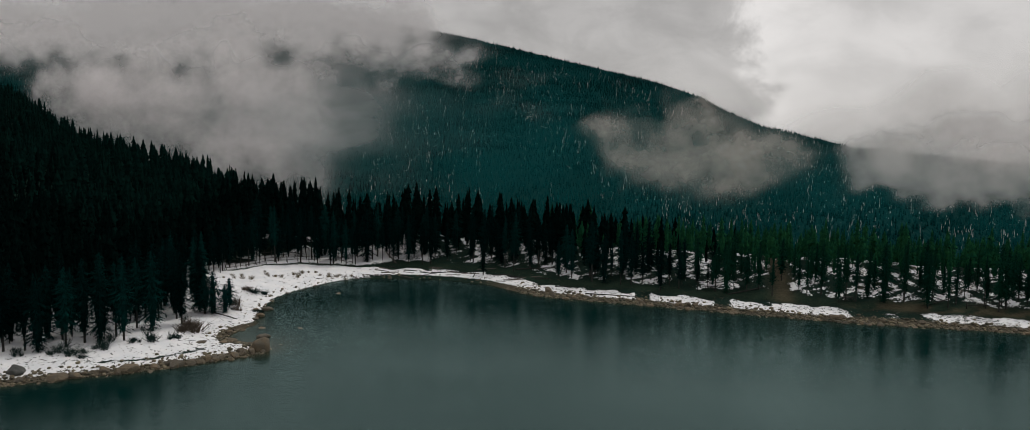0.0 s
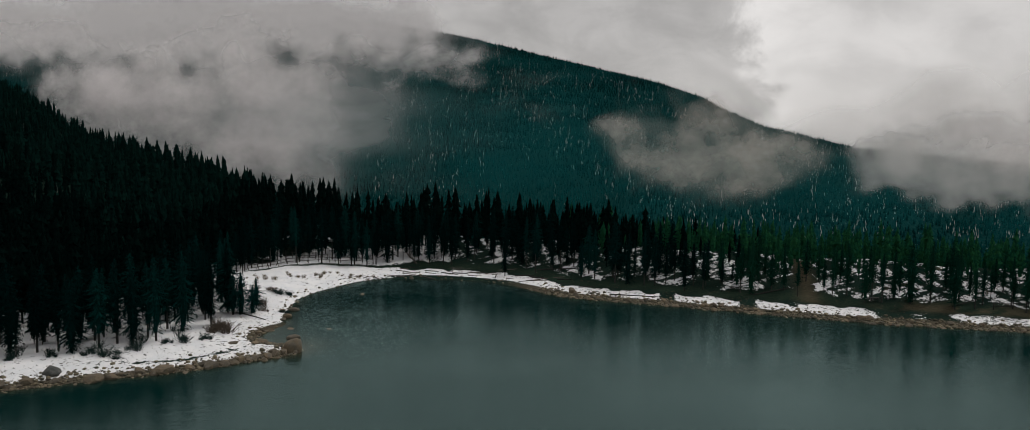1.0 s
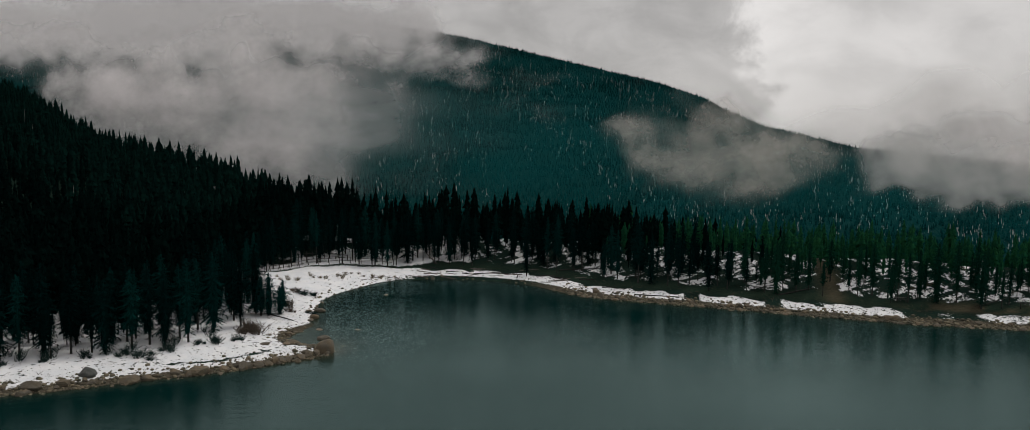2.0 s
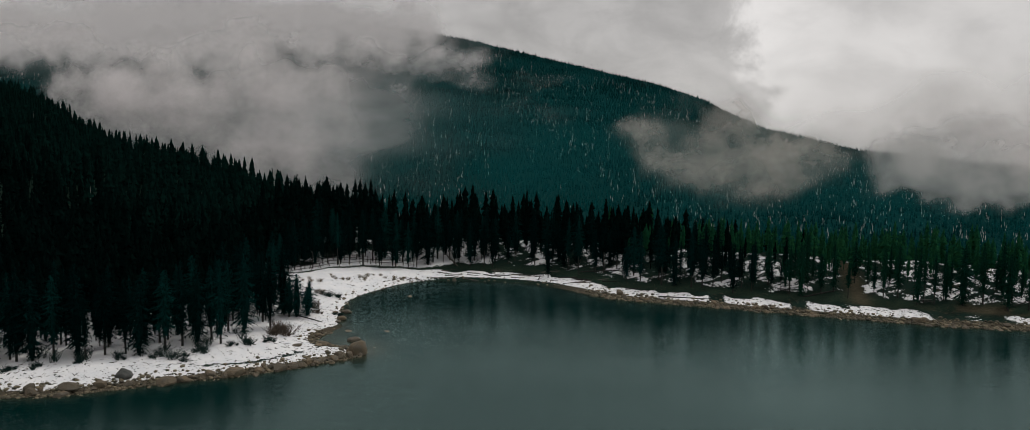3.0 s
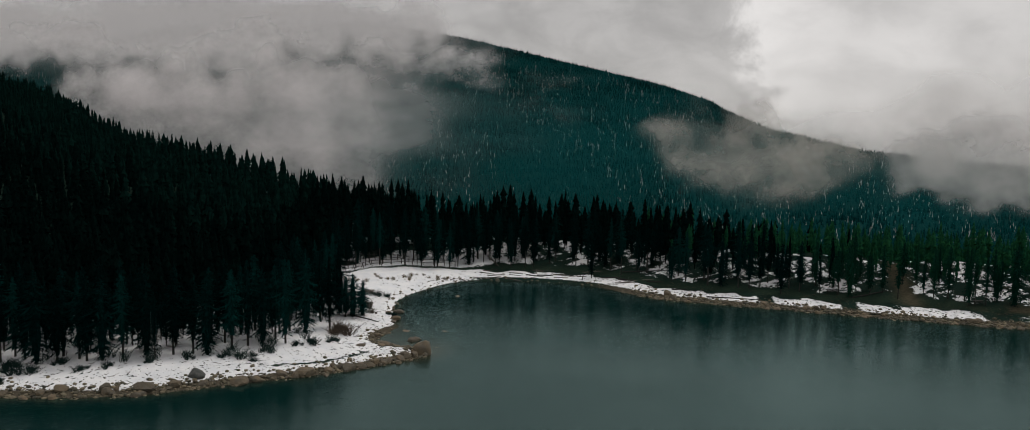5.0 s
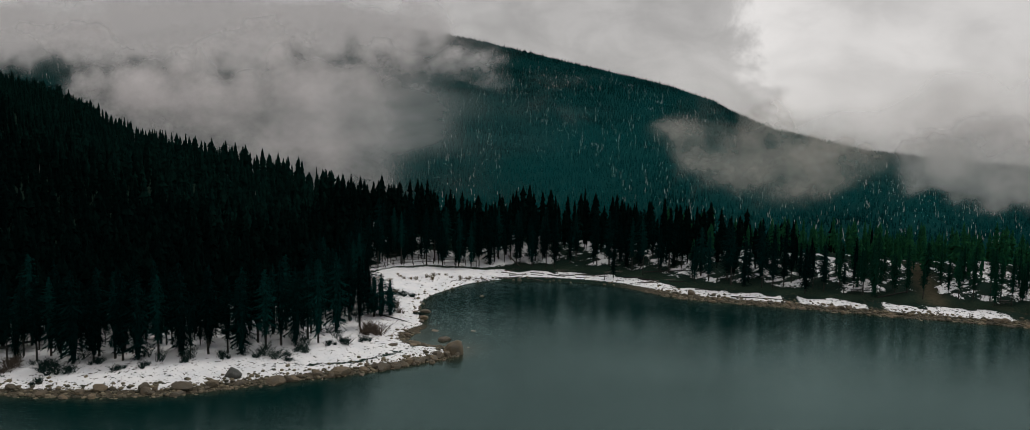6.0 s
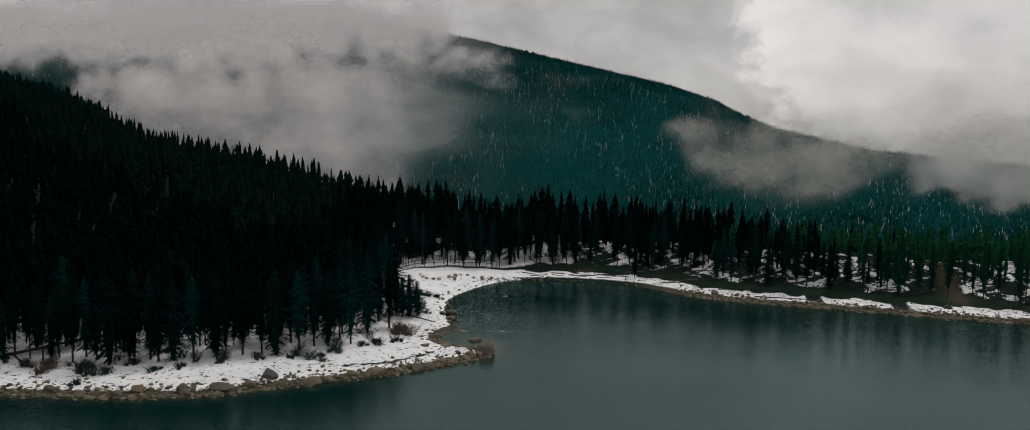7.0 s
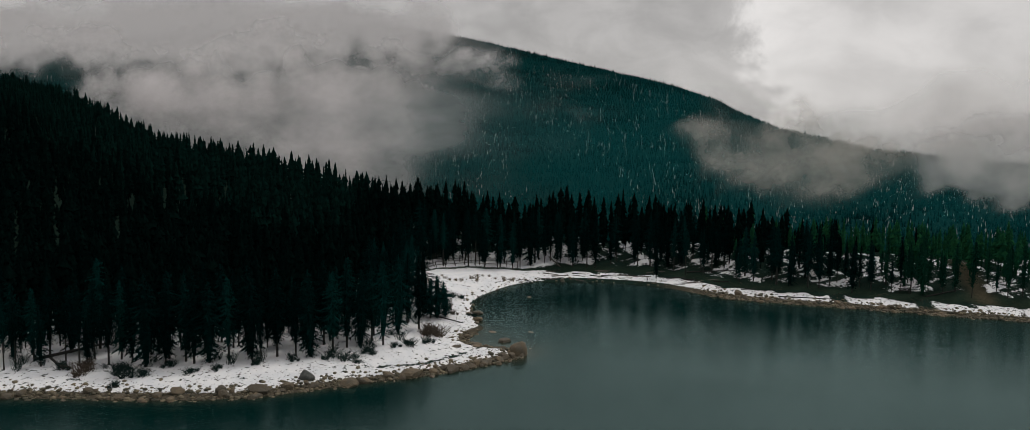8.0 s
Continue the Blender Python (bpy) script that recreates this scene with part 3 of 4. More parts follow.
for i in near:
    r = rng.random()
    conifer(float(wx[i]), float(wy[i]), (8.0 + 5.5 * rng.random()) * (0.6 if r < 0.1 else 1.0) * (1 - 0.2 * float(smooth(wx[i], 15, 60))), rng.choice((0, 3, 5, 8, 1)) if depth[i] > 4 else rng.randrange(10), 0.8 + 0.45 * rng.random(), turn=rng.random() * 6.3)

def tiered_arrays(rng, height, spread, bare, tiers, blunt):
    """A conifer seen from afar: ragged skirts of boughs one above the other, and a bare foot of trunk."""
    v, f = [], []
    step = (1 - bare) / tiers
    for k in range(tiers):
        q = k / tiers
        low, peak = height * (bare + q * (1 - bare)), height * min(1.0, bare + (q + 2.3 / tiers) * (1 - bare))
        r = spread * min(1.0, blunt * (1 - q) ** 0.85) * rng.uniform(0.72, 1.15) * (0.7 if k == 0 else 1.0)
        turn, off = rng.random() * 6.3, 0.12 * spread
        k0 = len(v)
        v.append((rng.uniform(-off, off) * (1 - q), rng.uniform(-off, off) * (1 - q), peak))
        for i in range(8):
            a, w = turn + 0.785 * (i + rng.uniform(-0.25, 0.25)), r * (rng.uniform(0.85, 1.5) if i % 2 else rng.uniform(0.3, 0.65))
            v.append((w * math.cos(a), w * math.sin(a), low + height * step * rng.uniform(-0.5, 0.6)))
        f += [(k0, k0 + 1 + i, k0 + 1 + (i + 1) % 8) for i in range(8)]
    tv, tf = trunk_arrays(height * 0.8, 0.12, 3)
    return np.concatenate([np.array(v), tv]), np.concatenate([np.array(f), tf + len(v)])


FOREST = []
for i in range(12):
    FOREST.append(tiered_arrays(rng, 10.0, rng.uniform(0.62, 1.05), rng.uniform(0.08, 0.24), 12, rng.uniform(1.2, 2.2)))

rest = np.ones(len(wx), bool)
rest[near] = False
bx, by = scatter(nrng, -620, 330, 98, 720, 4.3, lambda x, y: in_wood(x, y) & ((x < -118) | (y > 236) | (x > 125)))
crest = np.where(bx < -66, 222 + (-66 - bx) * 0.97, 222)
front = by < crest + 22
fx, fy = np.concatenate([wx[rest], bx[front]]), np.concatenate([wy[rest], by[front]])
fz = land_height(fx, fy)


def rows(x, y, z, lo, hi, kinds):
    n = len(x)
    return np.stack([x, y, z - 0.1, lo + (hi - lo) * nrng.random(n) ** 1.7, 0.8 + 0.6 * nrng.random(n), nrng.random(n) * 6.28, nrng.integers(0, kinds, n)], 1)


green = (nrng.random(len(fx)) < smooth(fx, 0, 62)) & (fy > 172)
top = ~green & (fx < -80) & (fy > 222 + (-66 - fx) * 0.97 - 45 - 40 * nrng.random(len(fx)))
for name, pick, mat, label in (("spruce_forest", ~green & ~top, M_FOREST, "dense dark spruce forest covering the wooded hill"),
                               ("hilltop_forest", top, M_HILL_HAZED, "spruce forest along the hill crest, distance haze put into its green"),
                               ("pine_forest", green, M_PINE_LIT, "pine wood behind the lakeshore, its sunlit green put into the needles")):
    table = rows(fx[pick], fy[pick], fz[pick], 0.66 if mat is M_PINE_LIT else 0.75, 1.25 if mat is M_PINE_LIT else 1.45, 12)
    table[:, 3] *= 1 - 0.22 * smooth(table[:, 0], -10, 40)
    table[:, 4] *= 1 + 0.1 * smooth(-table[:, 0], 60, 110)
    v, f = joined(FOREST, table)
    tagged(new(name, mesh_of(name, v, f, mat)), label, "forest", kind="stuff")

SMALL = []
for i in range(5):
    v, f = [], []
    for z0, z1, r in ((0.05, 0.75, 0.17), (0.42, 1.05, 0.10)):
        k0 = len(v)
        v.append((0, 0, z1 * 12))
        for k in range(4):
            a = k * 1.5708 + rng.random()
            v.append((12 * r * (0.7 + 0.6 * rng.random()) * math.cos(a), 12 * r * (0.7 + 0.6 * rng.random()) * math.sin(a), 12 * z0 + rng.random()))
        f += [(k0, k0 + 1 + k, k0 + 1 + (k + 1) % 4) for k in range(4)]
    SMALL.append((np.array(v), np.array(f)))


def on_slope(x, y):
    ridge = np.interp(x, RIDGE_X, RIDGE_Y)
    bare = wobble(x, y, 140.0, 11) * 0.5 + wobble(x, y, 45.0, 13) * 0.5
    chutes = smooth(wobble(x, 0.13 * y, 31.0, 17), 0.3, 0.8) * smooth(wobble(x, y, 190.0, 19), -0.1, 0.35)
    thick = 0.93 - 0.5 * smooth(bare, -0.1, 0.6) - 0.5 * chutes
    return view_wedge(x, y, 60) & (y < ridge + 15) & (y > 0.38 * ridge + 5) & (nrng.random(len(x)) < thick)


sx, sy = scatter(nrng, -2500, 1900, 500, 2800, 7.4, on_slope)
sz = mountain_height(sx, sy)


def in_valley(x, y):
    edge = np.where(x < -66, 222 + (-66 - x) * 0.97, 222) + 22
    return view_wedge(x, y, 40) & (y > edge) & (y < 0.38 * np.interp(x, RIDGE_X, RIDGE_Y) + 30)


vx, vy = scatter(nrng, -900, 800, 240, 1000, 6.5, in_valley)
vz = np.maximum(land_height(vx, vy, np.full(len(vx), 60.0)), mountain_height(vx, vy))
rx = nrng.uniform(-900, 900, 3200)
ry = np.interp(rx, RIDGE_X, RIDGE_Y) - 70 * nrng.random(3200) ** 2 + 6
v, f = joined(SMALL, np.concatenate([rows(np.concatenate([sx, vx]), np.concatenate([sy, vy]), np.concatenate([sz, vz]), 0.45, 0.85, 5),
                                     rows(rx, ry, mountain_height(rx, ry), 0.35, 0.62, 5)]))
tagged(new("mountain_forest", mesh_of("mountain_forest", v, f, M_FAR_HAZED)), "distant conifer forest on the mountain slope", "forest", kind="stuff")

# pale dead trunks that stand in chains up the gullies of the slope
def dead_trunks(x, y, z, tall, thick):
    n = len(x)
    a = nrng.random(n) * 6.28
    v = np.empty((n, 4, 3))
    for k in range(3):
        v[:, k] = np.stack([x + thick * np.cos(a + 2.1 * k), y + thick * np.sin(a + 2.1 * k), z - 1.0], 1)
    v[:, 3] = np.stack([x, y, z + tall], 1)
    f = np.array([(0, 1, 3), (1, 2, 3), (2, 0, 3)])[None] + 4 * np.arange(n)[:, None, None]
    return v.reshape(-1, 3), f.reshape(-1, 3)


M_SNAG = bark_material("bleached_trunks", (0.14, 0.15, 0.15), (0.46, 0.46, 0.45))
cx, cy = scatter(nrng, -1500, 1500, 560, 2500, 18.0, lambda x, y: view_wedge(x, y, 20) & (y < np.interp(x, RIDGE_X, RIDGE_Y) - 90) & (y > 0.40 * np.interp(x, RIDGE_X, RIDGE_Y))
                 & (nrng.random(len(x)) < 0.10 + 0.75 * smooth(0.6 * wobble(x, y, 330.0, 21) + 0.5 * wobble(x, y, 120.0, 23), 0.05, 0.75) + 0.22 * smooth(x - 0.2 * y, -40, 120)))
links = nrng.integers(1, 10, len(cx))
ty = np.repeat(cy, links) + np.concatenate([np.cumsum(nrng.uniform(6, 22, k)) for k in links])
tx = np.repeat(cx / cy, links) * ty + nrng.normal(0, 1.6, len(ty))
v, f = dead_trunks(tx, ty, mountain_height(tx, ty), 2.2 + 5 * nrng.random(len(tx)) ** 1.6, nrng.uniform(0.3, 0.8, len(tx)))
tagged(new("dead_trunks", mesh_of("dead_trunks", v, f, M_SNAG)), "bleached dead trunks standing in the gullies of the mountain forest", "dead trees", kind="stuff")
hx, hy = scatter(nrng, -420, -60, 120, 520, 13.0, lambda x, y: in_wood(x, y) & (y < 222 + (-66 - x) * 0.97) & (nrng.random(len(x)) < 0.12))
v, f = dead_trunks(hx, hy, land_height(hx, hy), nrng.uniform(5, 9, len(hx)), nrng.uniform(0.10, 0.22, len(hx)))
tagged(new("dead_trunks", mesh_of("dead_trunks", v, f, M_SNAG)), "few pale dead trunks standing in the dark hill forest", "dead trees", kind="stuff")

# ---- boulders and stones ----
def boulder_mesh(name, seed, level, angular, mat, flat=True):
    """A weathered block: a lumpy ball planed off on several sides."""
    r = random.Random(seed)
    bm = bmesh.new()
    bmesh.ops.create_icosphere(bm, subdivisions=level, radius=0.5)
    shift = Vector((r.random() * 50, r.random() * 50, r.random() * 50))
    planes = [(Vector((r.uniform(-1, 1), r.uniform(-1, 1), r.uniform(-0.4, 1))).normalized(), r.uniform(0.26, 0.42)) for _ in range(angular)]
    for v in bm.verts:
        p = v.co.copy()
        p *= 1 + 0.28 * noise.noise(p * 2.2 + shift) + 0.10 * noise.noise(p * 6 + shift)
        for n, d in planes:
            over = p.dot(n) - d
            if over > 0:
                p -= n * over * 0.9
        v.co = p
    me = bpy.data.meshes.new(name)
    bm.to_mesh(me)
    bm.free()
    me.materials.append(mat)
    if not flat:
        me.polygons.foreach_set("use_smooth", np.ones(len(me.polygons), bool))
    return me


M_ROCK_DARK, t, b = material("dark_grey_rock")
pos = world_coord(t)
n1 = noise_tex(t, pos, 1.4, 5, 0.65)
put(t, b.inputs["Base Color"], mix_color(t, ramp(t, n1, 0.35, 0.7), (0.035, 0.04, 0.038), (0.085, 0.085, 0.078)))
b.inputs["Roughness"].default_value = 0.8
bump(t, b, noise_tex(t, pos, 7.0, 4, 0.6), 0.5, 0.12)

ROCKS = [boulder_mesh("boulder", 20 + i, 3 if i < 2 else 2, 4 + i % 3, M_ROCK, i >= 2) for i in range(9)]
ROCKS.append(boulder_mesh("boulder", 41, 3, 5, M_ROCK_DARK, False))


def boulder(x, y, wide, high, kind, label="weathered brown granite boulder at the water's edge", deep=0.8, turn=0.0):
    rock = new("boulder", ROCKS[kind])
    z = max(float(land_height(x, y)[0]), -0.25)
    rock.matrix_basis = Matrix.Translation((x, y, z + high * 0.22)) @ Matrix.Rotation(turn, 4, "Z") @ Matrix.Diagonal((wide * 1.1, wide * deep, high * 1.25, 1))
    return tagged(rock, label, "boulder", "shore boulders")


# the large ones: x, y, width, height
BIG = [(-29.7, 124.6, 2.7, 2.3), (-32.9, 132.8, 2.6, 1.1), (-28.9, 140.0, 1.4, 0.5), (-32.4, 120.8, 1.9, 0.9), (-34.6, 118.6, 1.8, 0.8), (-36.4, 116.9, 1.7, 0.8),
       (-38.6, 115.0, 2.9, 1.3), (-41.1, 113.2, 1.6, 0.8), (-43.9, 111.6, 3.2, 1.3), (-57.5, 106.6, 3.2, 1.3), (-44.9, 110.4, 1.6, 0.9), (-51.5, 106.7, 3.3, 1.0),
       (-49.6, 107.8, 1.8, 0.9), (-55.6, 104.6, 1.7, 1.0), (-39.3, 147.6, 2.0, 0.9), (-40.2, 153.0, 2.2, 1.0), (-35.4, 139.2, 2.4, 0.5), (-72.0, 99.3, 2.3, 0.8),
       (-66.8, 100.4, 1.7, 0.8), (-62.3, 101.6, 3.2, 0.9), (-31.4, 170.4, 1.5, 0.7), (12.6, 176.4, 1.7, 1.1), (-58.8, 103.3, 1.8, 1.0), (-41.6, 151.0, 1.5, 0.6)]
for i, (x, y, w, h) in enumerate(BIG):
    if i == 0:
        boulder(x, y, w, h, 0, "largest rounded grey-brown boulder at the tip of the spit", 0.85, 0.5)
    elif i == 9:
        boulder(x, y, w, h, 9, "dark grey rounded boulder half buried in snow", 0.8, 2.0)
    elif i == 20:
        boulder(x, y, w, h, 4, "pale boulder breaking the surface of the lake", 0.7, 1.0)
    else:
        boulder(x, y, w, h, 2 + i % 7, turn=i * 1.3)

for x, y, w, h in ((-31.4, 128.6, 1.7, 0.5), (-33.4, 126.9, 1.5, 0.5), (-35.4, 128.6, 2.0, 0.45), (-37.8, 130.6, 2.6, 0.4), (-28.2, 128.8, 1.0, 0.35), (-39.6, 124.6, 2.0, 0.5), (-36.6, 126.0, 1.6, 0.4), (-39.2, 144.8, 1.4, 0.4)):
    boulder(x, y, w, h, 2 + int(w * 10) % 7, "flat brown slab lying in the shallow cove", 0.8, x)

north = [i for i in range(len(SHORE_LINE)) if SHORE_LINE[i][1] > 84 and -118 < SHORE_LINE[i][0] < 112]
LINE = SHORE_LINE[north]
STEP = np.concatenate([[0], np.cumsum(np.hypot(*np.diff(LINE, axis=0).T))])


def on_shore(d, s):
    """The place d metres along the north shore and s metres inland."""
    x, y = np.interp(d, STEP, LINE[:, 0]), np.interp(d, STEP, LINE[:, 1])
    tx, ty = np.interp(d + 0.5, STEP, LINE[:, 0]) - np.interp(d - 0.5, STEP, LINE[:, 0]), np.interp(d + 0.5, STEP, LINE[:, 1]) - np.interp(d - 0.5, STEP, LINE[:, 1])
    k = np.hypot(tx, ty) + 1e-9
    return x - ty / k * s, y + tx / k * s


for i in range(250):
    d = float(nrng.uniform(14, STEP[-1]))
    x, y = on_shore(d, float(nrng.uniform(-0.7, 1.9)))
    x, y = float(x), float(y)
    if -44 < x < 6 and y > 138 and rng.random() < 0.88:
        continue
    w = 0.7 + 1.1 * rng.random() ** 2.2
    boulder(x, y, w, w * rng.uniform(0.4, 0.65), 2 + rng.randrange(7), "small angular granite rock on the shore", rng.uniform(0.6, 0.95), rng.random() * 6.3)

STONES = []
for i in range(6):
    me = boulder_mesh("stone", 60 + i, 1, 4, M_STONES)
    v = np.array([p.co[:] for p in me.vertices])
    f = np.array([p.vertices[:] for p in me.polygons])
    bpy.data.meshes.remove(me)
    v[:, 2] *= 0.6
    STONES.append((v, f))
n = 4200
d = nrng.uniform(5, STEP[-1], n)
x, y = on_shore(d, np.clip(nrng.normal(0.75, 0.95, n), -1.4, 4.5))
wide_d = nrng.uniform(5, STEP[-1], 1900)
wide_x, wide_y = on_shore(wide_d, np.abs(nrng.normal(0, 1.8, 1900)))
pick = ((wide_x < -28) & (wide_y < 126)) | (wide_x > 5)
x, y = np.concatenate([x, wide_x[pick]]), np.concatenate([y, wide_y[pick]])
n = len(x)
keep = ~((x < 6) & (x > -44) & (y > 138) & (nrng.random(n) < 0.9))
x, y = x[keep], y[keep]
z = np.maximum(land_height(x, y), -0.3)
size = (0.22 + 0.65 * nrng.random(len(x)) ** 2.4) * np.where(x > 5, 1.2, 1.0)
v, f = joined(STONES, np.stack([x, y, z + 0.12 * size, size, np.ones(len(x)), nrng.random(len(x)) * 6.28, nrng.integers(0, 6, len(x))], 1))
tagged(new("shore_stones", mesh_of("shore_stones", v, f, M_STONES)), "brown and grey stones lining the water's edge", "stones", kind="stuff")


# ---- dead wood ----
def pole_arrays(a, b2, r0, r1, sides=6, bend=0.0):
    """A tapering round pole from a to b2."""
    a, b2 = Vector(a), Vector(b2)
    axis = (b2 - a).normalized()
    u = axis.orthogonal().normalized()
    w = axis.cross(u)
    v, f = [], []
    for i, q in enumerate((0, 0.5, 1)):
        c2 = a.lerp(b2, q) + Vector((0, 0, bend if i == 1 else 0))
        r = r0 + (r1 - r0) * q
        for k in range(sides):
            t2 = 6.283 * k / sides
            v.append(c2 + u * (r * math.cos(t2)) + w * (r * math.sin(t2)))
    for i in range(2):
        for k in range(sides):
            p, q2 = i * sides + k, i * sides + (k + 1) % sides
            f += [(p, q2, q2 + sides), (p, q2 + sides, p + sides)]
    for k in range(1, sides - 1):
        f += [(0, k + 1, k), (2 * sides, 2 * sides + k, 2 * sides + k + 1)]
    return np.array([tuple(p) for p in v]), np.array(f)


def pole(name, a, b2, r0, r1, mat, parent=None, bend=0.0):
    v, f = pole_arrays(a, b2, r0, r1, 7, bend)
    me = mesh_of(name, v, f, mat, True)
    return part(name, me, parent) if parent else new(name, me)


def high(x, y, up=0.0):
    return (x, y, float(land_height(x, y)[0]) + up)


def log(x0, y0, x1, y1, r, label, up0=None, up1=None, mat=None, stubs=3):
    """A fallen trunk with broken branch stubs."""
    base = new("fallen_log")
    a, b2 = high(x0, y0, r * 0.6 if up0 is None else up0), high(x1, y1, r * 0.5 if up1 is None else up1)
    pole("stem", a, b2, r, r * 0.5, mat or M_DEADWOOD, base)
    for k in range(stubs):
        q = 0.35 + 0.6 * rng.random()
        p = Vector(a).lerp(Vector(b2), q)
        pole("branch_stub", p, p + Vector((rng.uniform(-0.5, 0.5), rng.uniform(-0.4, 0.4), rng.uniform(0.2, 0.6))), r * 0.3, 0.012, mat or M_DEADWOOD, base)
    return tagged(base, label, "log", "fallen logs")


log(-46.5, 143.1, -41.0, 141.4, 0.14, "long thin dark driftwood log lying on snow", mat=M_BARK)
log(-96.5, 106.5, -88.0, 115.6, 0.26, "dark fallen trunk leaning across the forest edge", 0.5, 0.9, M_BARK, 5)
log(-93.6, 105.6, -90.7, 104.0, 0.2, "broken dark stump wood lying in snow", 1.1, 0.2, M_BARK, 4)
log(86.6, 166.8, 93.0, 169.8, 0.16, "dark fallen trunk lying beneath the pines", 0.3, 0.5, M_BARK)
log(20.5, 174.3, 31.0, 172.7, 0.15, "dark log half sunk in the snow strip", mat=M_BARK, stubs=1)
log(50, 174, 57.5, 176.2, 0.17, "fallen trunk lying in shade beneath the spruces", mat=M_BARK)
log(-56.5, 199.0, -53.0, 203.0, 0.16, "grey dead trunk leaning by the fence", 0.2, 2.6, M_BARK, 2)
log(4.0, 195.5, 14.5, 192.0, 0.16, "dark fallen trunk beside the lakeshore trail", mat=M_BARK)
log(-29, 203.5, -26, 200.5, 0.2, "short broken trunk leaning out of the snow", 1.4, 0.2, M_DEADWOOD, 2)
for x0, y0, dx, dy, r in ((-38.5, 184.5, 1.8, 2.2, 0.09), (-37.0, 185.6, 1.4, 2.0, 0.08), (-35.6, 186.5, 1.5, 1.6, 0.08), (-33.6, 188.4, 2.2, -1.2, 0.12), (-31.0, 190.4, 4.0, 0.4, 0.1),
                          (-27.5, 191.0, 3.0, 1.4, 0.12), (-23.0, 191.5, 3.4, -0.8, 0.12), (-18.5, 191.8, 2.5, 0.9, 0.1), (-12.0, 192.0, 3.2, 0.5, 0.11), (-40.0, 182.0, 1.2, 1.6, 0.08)):
    log(x0, y0, x0 + dx, y0 + dy, r, "bleached driftwood stick stranded on the bay beach", stubs=1)

for i in range(34):
    x0 = rng.uniform(-33, 14)
    y0 = float(np.interp(x0, [-35, -26, -14, -2, 8, 20], [184, 189, 189, 186, 178.5, 171.5])) + rng.uniform(2.0, 10.5)
    a, ln = rng.uniform(-0.5, 0.5) + (0 if rng.random() < 0.8 else 1.2), rng.uniform(1.5, 5.0)
    log(x0, y0, x0 + ln * math.cos(a), y0 + ln * math.sin(a), rng.uniform(0.08, 0.17), "weathered driftwood log among the shore litter", mat=M_BARK if rng.random() < 0.6 else M_DEADWOOD, stubs=1)

n = 1100
d = nrng.uniform(8, STEP[-1], n)
x, y = on_shore(d, nrng.uniform(1.6, 11, n))
vs, fs, at = [], [], 0
for i in range(n):
    a = high(float(x[i]), float(y[i]), 0.03)
    t2, ln = rng.random() * 6.3, 0.15 + 0.7 * rng.random() ** 3
    v, f = pole_arrays(a, (a[0] + ln * math.cos(t2), a[1] + ln * math.sin(t2), a[2] + rng.uniform(0, 0.3) * ln), 0.03 + 0.05 * rng.random(), 0.015, 3)
    vs.append(v)
    fs.append(f + at)
    at += len(v)
tagged(new("twig_litter", mesh_of("twig_litter", np.concatenate(vs), np.concatenate(fs), M_TWIG)), "dark twigs and forest litter scattered over the snow", "litter", kind="stuff")


# ---- shrubs and grass ----
def shrub_mesh(seed, stems, spread, mat):
    r = random.Random(seed)
    vs, fs, at = [], [], 0
    for _ in range(stems):
        a = r.random() * 6.283
        lean = spread * r.random() ** 0.6
        foot = Vector((r.uniform(-0.4, 0.4), r.uniform(-0.4, 0.4), -0.1))
        mid = foot + Vector((lean * 0.45 * math.cos(a), lean * 0.45 * math.sin(a), 0.3 + 0.4 * r.random()))
        tip = mid + Vector((lean * 0.5 * math.cos(a + r.uniform(-0.6, 0.6)), lean * 0.5 * math.sin(a + r.uniform(-0.6, 0.6)), 0.35 * r.random() + 0.05))
        ends = [(foot, mid, 0.03, 0.02), (mid, tip, 0.02, 0.008)]
        for _ in range(4):
            p = foot.lerp(mid, 0.5 + 0.5 * r.random()) if r.random() < 0.4 else mid.lerp(tip, r.random())
            ends.append((p, p + Vector((r.uniform(-0.3, 0.3), r.uniform(-0.3, 0.3), r.uniform(0.02, 0.35))), 0.014, 0.006))
        for p, q, r0, r1 in ends:
            v, f = pole_arrays(p, q, r0, r1, 3)
            vs.append(v)
            fs.append(f + at)
            at += len(v)
    return mesh_of("twigs", np.concatenate(vs), np.concatenate(fs), mat)


M_SHRUB_DARK = foliage_material("low_juniper", (0.008, 0.022, 0.020), (0.026, 0.050, 0.044))
SHRUBS = [shrub_mesh(90 + i, 46, 0.9, M_TWIG if i % 2 else M_SHRUB_DARK) for i in range(6)]


def shrub(x, y, wide, tall, kind, label):
    s = new("shrub", SHRUBS[kind])
    s.matrix_basis = Matrix.Translation(high(x, y)) @ Matrix.Rotation(rng.random() * 6.3, 4, "Z") @ Matrix.Diagonal((wide * 0.5, wide * 0.5, tall * 0.75, 1))
    return tagged(s, label, "shrub", "lakeshore shrubs")


def thicket(x, y, wide, tall, kind, label):
    """A shrub with smaller ones leaning round it."""
    shrub(x, y, wide, tall, kind, label)
    for _ in range(2):
        a, k = rng.random() * 6.3, rng.uniform(0.45, 0.7)
        shrub(x + wide * 0.5 * math.cos(a), y + wide * 0.4 * math.sin(a), wide * k, tall * k, (kind + 2 * rng.randrange(3)) % 6, label)


